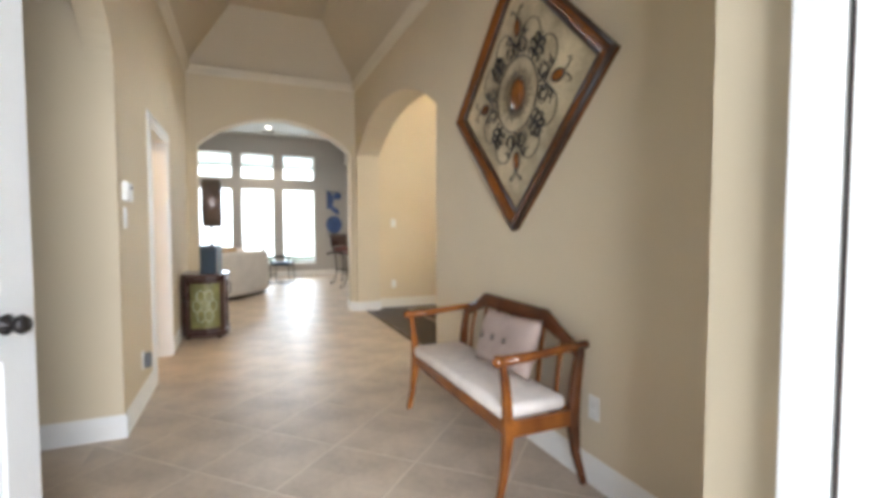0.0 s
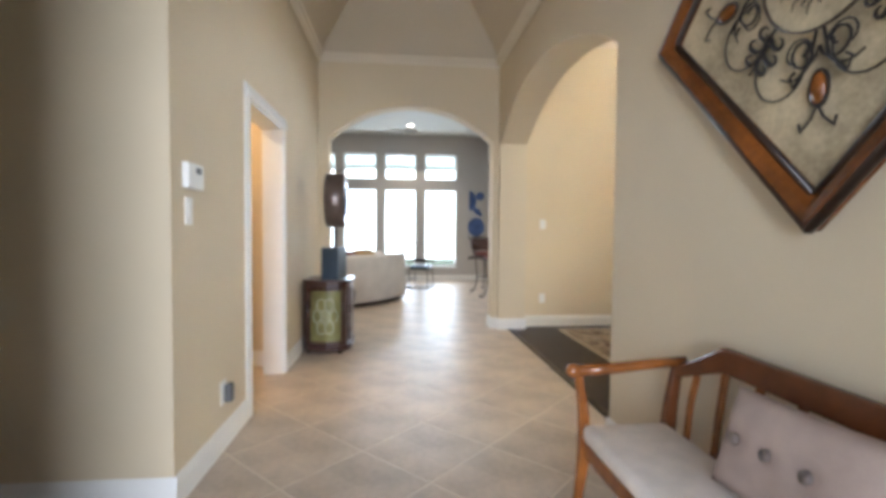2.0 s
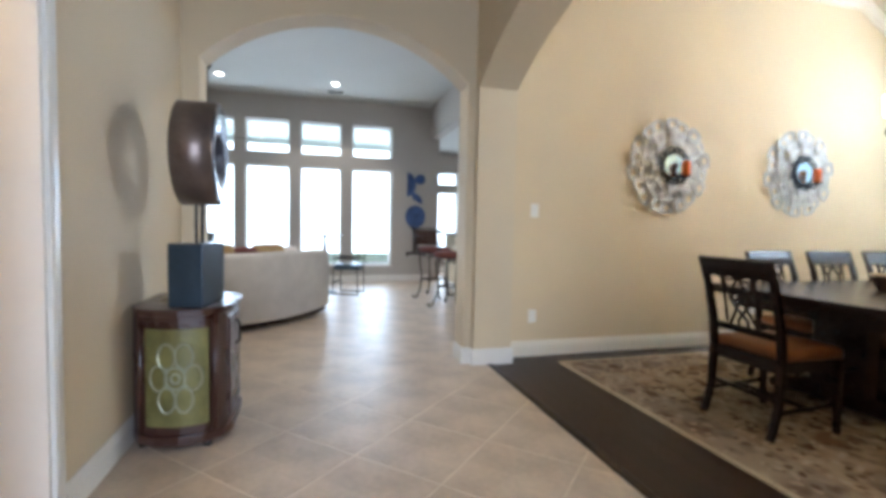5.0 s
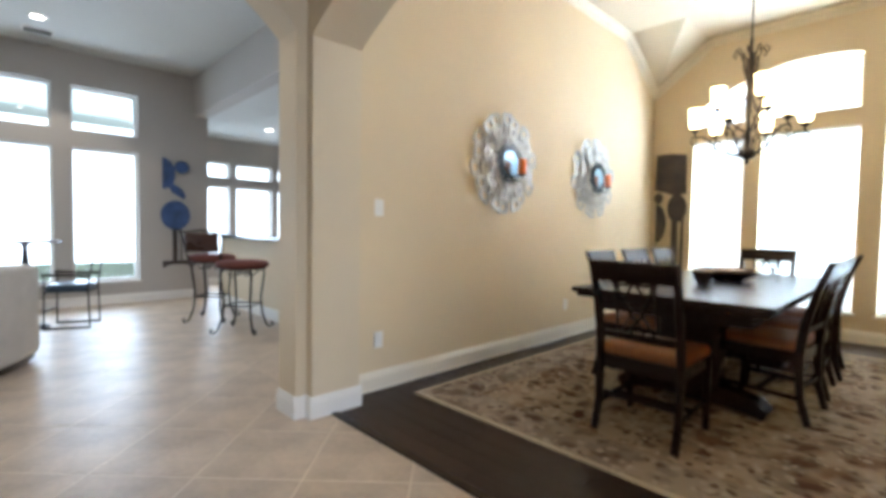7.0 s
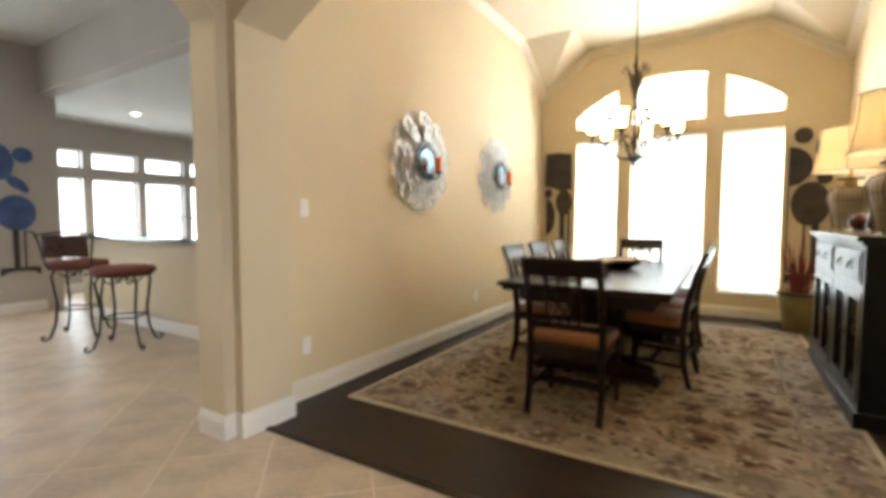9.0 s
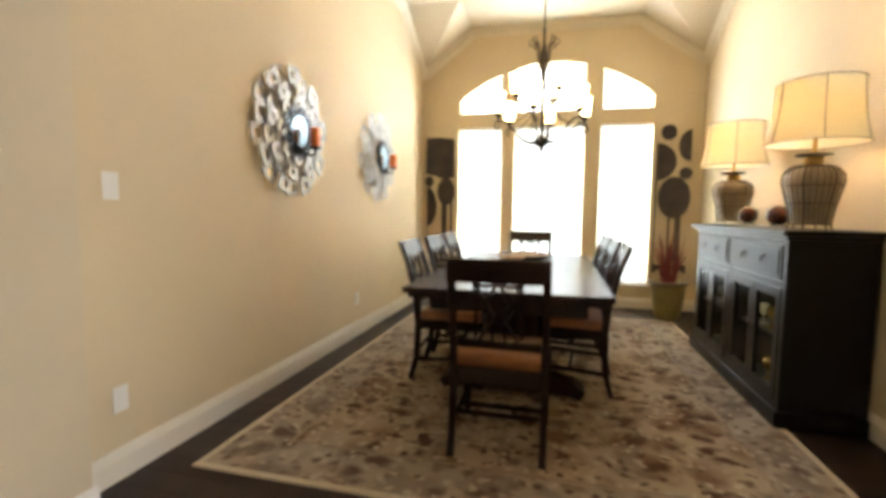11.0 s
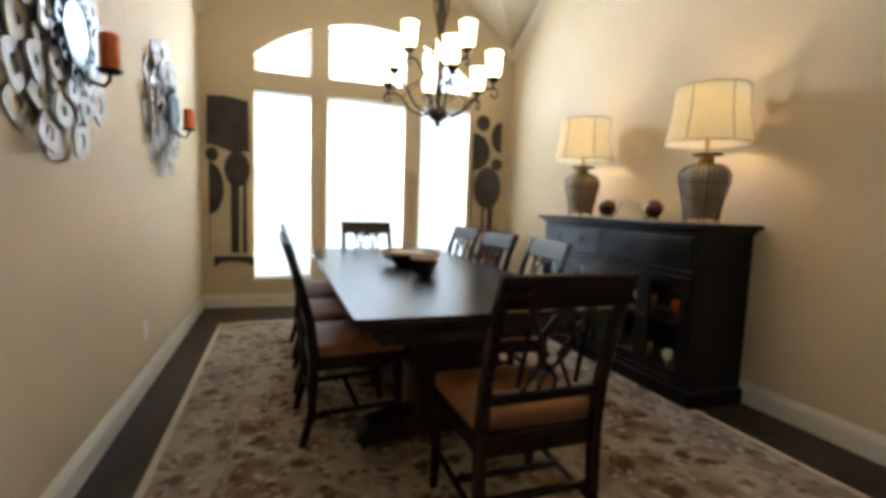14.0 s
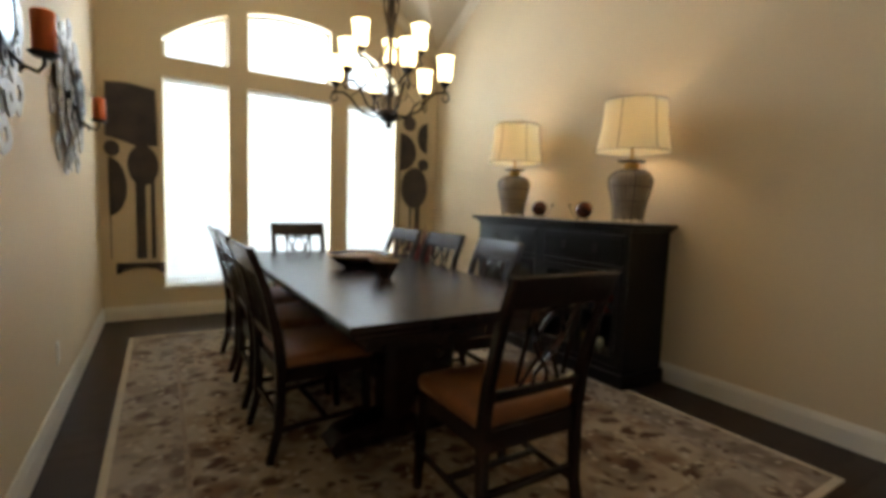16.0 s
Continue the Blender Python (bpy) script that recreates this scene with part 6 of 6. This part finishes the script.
def bar_stool(m, backed):
    s = holder("bar_stool", "wrought iron bar stool with round red-brown padded seat", "bar stool", m, "stools at the breakfast bar")
    for i in range(4):
        a = math.pi / 4 + i * math.pi / 2
        c, q = math.cos(a), math.sin(a)
        pts = [(0.17, 0.70), (0.205, 0.64), (0.19, 0.52), (0.17, 0.36), (0.185, 0.18), (0.23, 0.04), (0.265, 0.018), (0.29, 0.035), (0.285, 0.06), (0.268, 0.06)]
        part("leg", tube([(r * c, r * q, z) for r, z in pts], 0.011, 7), M_IRON, s)
        b = a + math.pi / 2
        part("foot_rail", tube([(0.172 * c, 0.172 * q, 0.30), (0.172 * math.cos(b), 0.172 * math.sin(b), 0.30)], 0.009, 7), M_IRON, s)
        part("leg_scroll", tube([((0.02 + 0.13 * k / 8) * c, (0.02 + 0.13 * k / 8) * q, 0.665 - 0.05 * math.sin(math.pi * k / 8)) for k in range(9)], 0.007, 6), M_IRON, s)
    part("seat_ring", tube([(0.195 * math.cos(k * 0.2618), 0.195 * math.sin(k * 0.2618), 0.70) for k in range(24)], 0.011, 7, closed=True), M_IRON, s)
    part("seat", lathe([(0, 0.705), (0.19, 0.705), (0.225, 0.72), (0.235, 0.745), (0.22, 0.775), (0.16, 0.79), (0, 0.795)], 28), M_RED, s, "red-brown padded seat", True)
    if not backed:
        return s
    for k in (-1, 1):
        part("back_post", tube([(-0.16, k * 0.15, 0.70), (-0.21, k * 0.17, 0.82), (-0.22, k * 0.19, 0.98), (-0.25, k * 0.215, 1.07), (-0.25, k * 0.25, 1.07)], 0.010, 7), M_IRON, s)
    part("back_bar", tube([(-0.235, -0.2, 1.04), (-0.26, 0, 1.07), (-0.235, 0.2, 1.04)], 0.010, 7), M_IRON, s)
    part("back_pad", merge(box(-0.025, 0.025, -0.16, 0.16, -0.11, 0.11, 0.02), None, Matrix.Translation((-0.235, 0, 0.93)) @ Matrix.Rotation(radians(-8), 4, 'Y')), M_CAB, s, "dark padded back", True)
    return s


bar_stool(pose(2.43, 10.11, 0, 0, 0, 45) @ Matrix.Diagonal((1.16, 1.16, 1.0, 1)), False)
bar_stool(pose(2.38, 10.95, 0, 0, 0, 50) @ Matrix.Diagonal((1.16, 1.16, 1.03, 1)), True)


def downlight(x, y, z):
    d = holder("downlight", "round recessed ceiling downlight, lit, with white trim", "downlight", pose(x, y, z), "recessed ceiling lights")
    part("trim_ring", lathe([(0.065, 0.0), (0.095, 0.0), (0.095, -0.006), (0.065, -0.010), (0.065, 0.0)], 28), M_TRIM, d, "", True)
    part("lens", lathe([(0, -0.004), (0.064, -0.004), (0.064, -0.002), (0, -0.001)], 28), M_SPOT, d, "glowing lens")
    return d


dl = downlight(-0.92, 12.1, LIV_H)
# the pair at y 8.7 is extra light, added out of sight above the arch
for x, y, z in ((0.88, 12.05, LIV_H), (0.88, 8.7, LIV_H), (-0.92, 8.7, LIV_H), (4.05, 13.2, KIT_H), (4.05, 10.6, KIT_H)):
    copy_thing(dl, pose(x, y, z))
    lamp("downlight_bulb", 'SPOT', look((x, y, z - 0.03), (x, y, 0)), 45, (1.0, 0.84, 0.62), 0.06).data.spot_size = radians(110)
fan = holder("ceiling_fan", "dark ceiling fan with light bowl hanging in the living room", "ceiling fan", pose(-1.02, 11.7, -0.3))
part("down_rod", tube([(0, 0, 2.86), (0, 0, LIV_H + 0.3)], 0.014, 10), M_BRONZE, fan)
part("canopy", lathe([(0, LIV_H + 0.23), (0.03, LIV_H + 0.23), (0.07, LIV_H + 0.29), (0.07, LIV_H + 0.3), (0, LIV_H + 0.3)], 20), M_BRONZE, fan, "", True)
part("motor", lathe([(0, 2.70), (0.07, 2.70), (0.12, 2.74), (0.12, 2.82), (0.06, 2.87), (0, 2.87)], 24), M_BRONZE, fan, "", True)
part("light_bowl", lathe([(0, 2.58), (0.07, 2.59), (0.12, 2.64), (0.13, 2.69), (0, 2.70)], 24), glow("lit_bowl_glass", (1.0, 0.85, 0.62), 3.0, (0.8, 0.75, 0.65)), fan, "lit frosted glass bowl", True)
for i in range(5):
    a = 20 + 72 * i
    part("blade", merge(prism([(0.12, -0.03), (0.30, -0.06), (0.62, -0.07), (0.66, 0.0), (0.62, 0.07), (0.30, 0.06), (0.12, 0.03)], -0.004, 0.004), None, Matrix.Translation((0, 0, 2.765)) @ Matrix.Rotation(radians(a), 4, 'Z') @ Matrix.Rotation(radians(12), 4, 'X')), M_CAB, fan)
vent = holder("ceiling_vent", "white slatted ceiling air vent", "vent", pose(0.9, 12.55, LIV_H))
part("vent_frame", box(-0.15, 0.15, -0.09, 0.09, -0.012, 0, 0.003), M_TRIM, vent)
for i in range(7):
    part("vent_slat", box(-0.13, 0.13, -0.07 + i * 0.022, -0.06 + i * 0.022, -0.018, -0.012), M_GREY, vent)
lamp("side_room_bulb", 'POINT', Matrix.Translation((-1.2, 5.2, 2.7)), 30, (1.0, 0.72, 0.40), 0.08)
sl = holder("ceiling_lamp", "lit dome ceiling lamp in the side room", "ceiling lamp", pose(-1.2, 5.2, 2.9))
part("lamp_base", lathe([(0, 0), (0.12, 0), (0.12, -0.03), (0, -0.03)], 20), M_BRASS, sl)
cover("light_switch", "white plastic light switch in the side room", pose(-0.80, 6.10, 1.28), 0.075, 0.118, [(0, 0, 0.016, 0.033)])

# ---- floor pieces ----
def clip(poly, axis, limit, keep_less):
    res = []
    for i in range(len(poly)):
        a, b = poly[i - 1], poly[i]
        ia = (a[axis] <= limit) == keep_less
        ib = (b[axis] <= limit) == keep_less
        if ia != ib:
            f = (limit - a[axis]) / (b[axis] - a[axis])
            res.append((a[0] + f * (b[0] - a[0]), a[1] + f * (b[1] - a[1])))
        if ib:
            res.append(b)
    return res


def tile_bm(poly, bm):
    cx, cy = sum(p[0] for p in poly) / len(poly), sum(p[1] for p in poly) / len(poly)
    k = len(poly)
    lo = [bm.verts.new((x, y, -0.0045)) for x, y in poly]
    mid = [bm.verts.new((x, y, -0.001)) for x, y in poly]
    up = []
    for x, y in poly:
        e = math.hypot(x - cx, y - cy) or 1
        up.append(bm.verts.new((x + (cx - x) / e * 0.005, y + (cy - y) / e * 0.005, 0.0)))
    for i in range(k):
        j = (i + 1) % k
        bm.faces.new((lo[i], lo[j], mid[j], mid[i]))
        bm.faces.new((mid[i], mid[j], up[j], up[i]))
    bm.faces.new(up)


tile_floor = holder("floor_tiles", "large beige stone-look floor tiles laid on the diagonal", "floor", kind="structure")
STEP, GAP = 0.703, 0.0075
rest, near_count, shared = bmesh.new(), 0, None
regions = ((XL - 0.13, X_TILE - 0.022, 1.2, 7.66), (-2.2, XL - 0.13, 1.7, 6.10), (-3.2, X_TILE, 7.66, LY), (X_TILE, KX, 7.8, LY), (LX1 + 0.2, KX, LY, KY))
for ri, (rx0, rx1, ry0, ry1) in enumerate(regions):
    for i in range(-40, 40):
        for j in range(-20, 60):
            # tile between lines x-y = c..c+STEP and x+y = e..e+STEP
            c, e = -1.89 + STEP * i, 3.48 + STEP * j
            cx, cy = (c + e + STEP) / 2, (e - c) / 2
            h = STEP / 2 - GAP
            if cx + h < rx0 or cx - h > rx1 or cy + h < ry0 or cy - h > ry1:
                continue
            poly = [(cx - h, cy), (cx, cy - h), (cx + h, cy), (cx, cy + h)]
            whole = cx - h > rx0 and cx + h < rx1 and cy - h > ry0 and cy + h < ry1
            for ax, lim, less in ((0, rx0, False), (0, rx1, True), (1, ry0, False), (1, ry1, True)):
                poly = clip(poly, ax, lim, less)
                if len(poly) < 3:
                    break
            if len(poly) < 3:
                continue
            clean = [p for k, p in enumerate(poly) if math.hypot(p[0] - poly[k - 1][0], p[1] - poly[k - 1][1]) > 0.004]
            if len(clean) < 3:
                continue
            if (ri == 0 or (ri == 2 and cy < 11.5 and cx > -1.2)) and near_count < 290:
                near_count += 1
                if whole:
                    if shared is None:
                        bm = bmesh.new()
                        tile_bm([(-h, 0), (0, -h), (h, 0), (0, h)], bm)
                        first = part("tile", bm, M_TILE, tile_floor)
                        shared = first.data
                        first.location = (cx, cy, 0)
                    else:
                        ob = new("tile", shared)
                        ob.parent = tile_floor
                        ob.location = (cx, cy, 0)
                else:
                    bm = bmesh.new()
                    tile_bm([(x - cx, y - cy) for x, y in clean], bm)
                    ob = part("tile", bm, M_TILE, tile_floor)
                    ob.location = (cx, cy, 0)
            else:
                tile_bm(clean, rest)
tagged(part("far_tiles", rest, M_TILE, tile_floor), kind="stuff")

plank_floor = holder("floor_planks", "dark stained narrow wooden floor planks", "floor", kind="structure")
PW = 0.127
k, x = 0, X_TILE + 0.032
plank_mesh = None
rnd = random.Random(3)
while x < DX1:
    y = DY0 - rnd.uniform(0.0, 1.1)
    w = min(PW, DX1 - x)
    while y < Y_END2 - 0.13:
        y2 = min(y + 1.3, DY1)
        y1 = max(y, DY0)
        if y2 - y1 > 0.03:
            ob = part("plank", box(0.0006, w - 0.0006, y1 + 0.0006, y2 - 0.0006, -0.006, 0.0, 0.0012), M_WOOD, plank_floor)
            ob.location = (x, 0, 0)
        y += 1.3
    x += PW
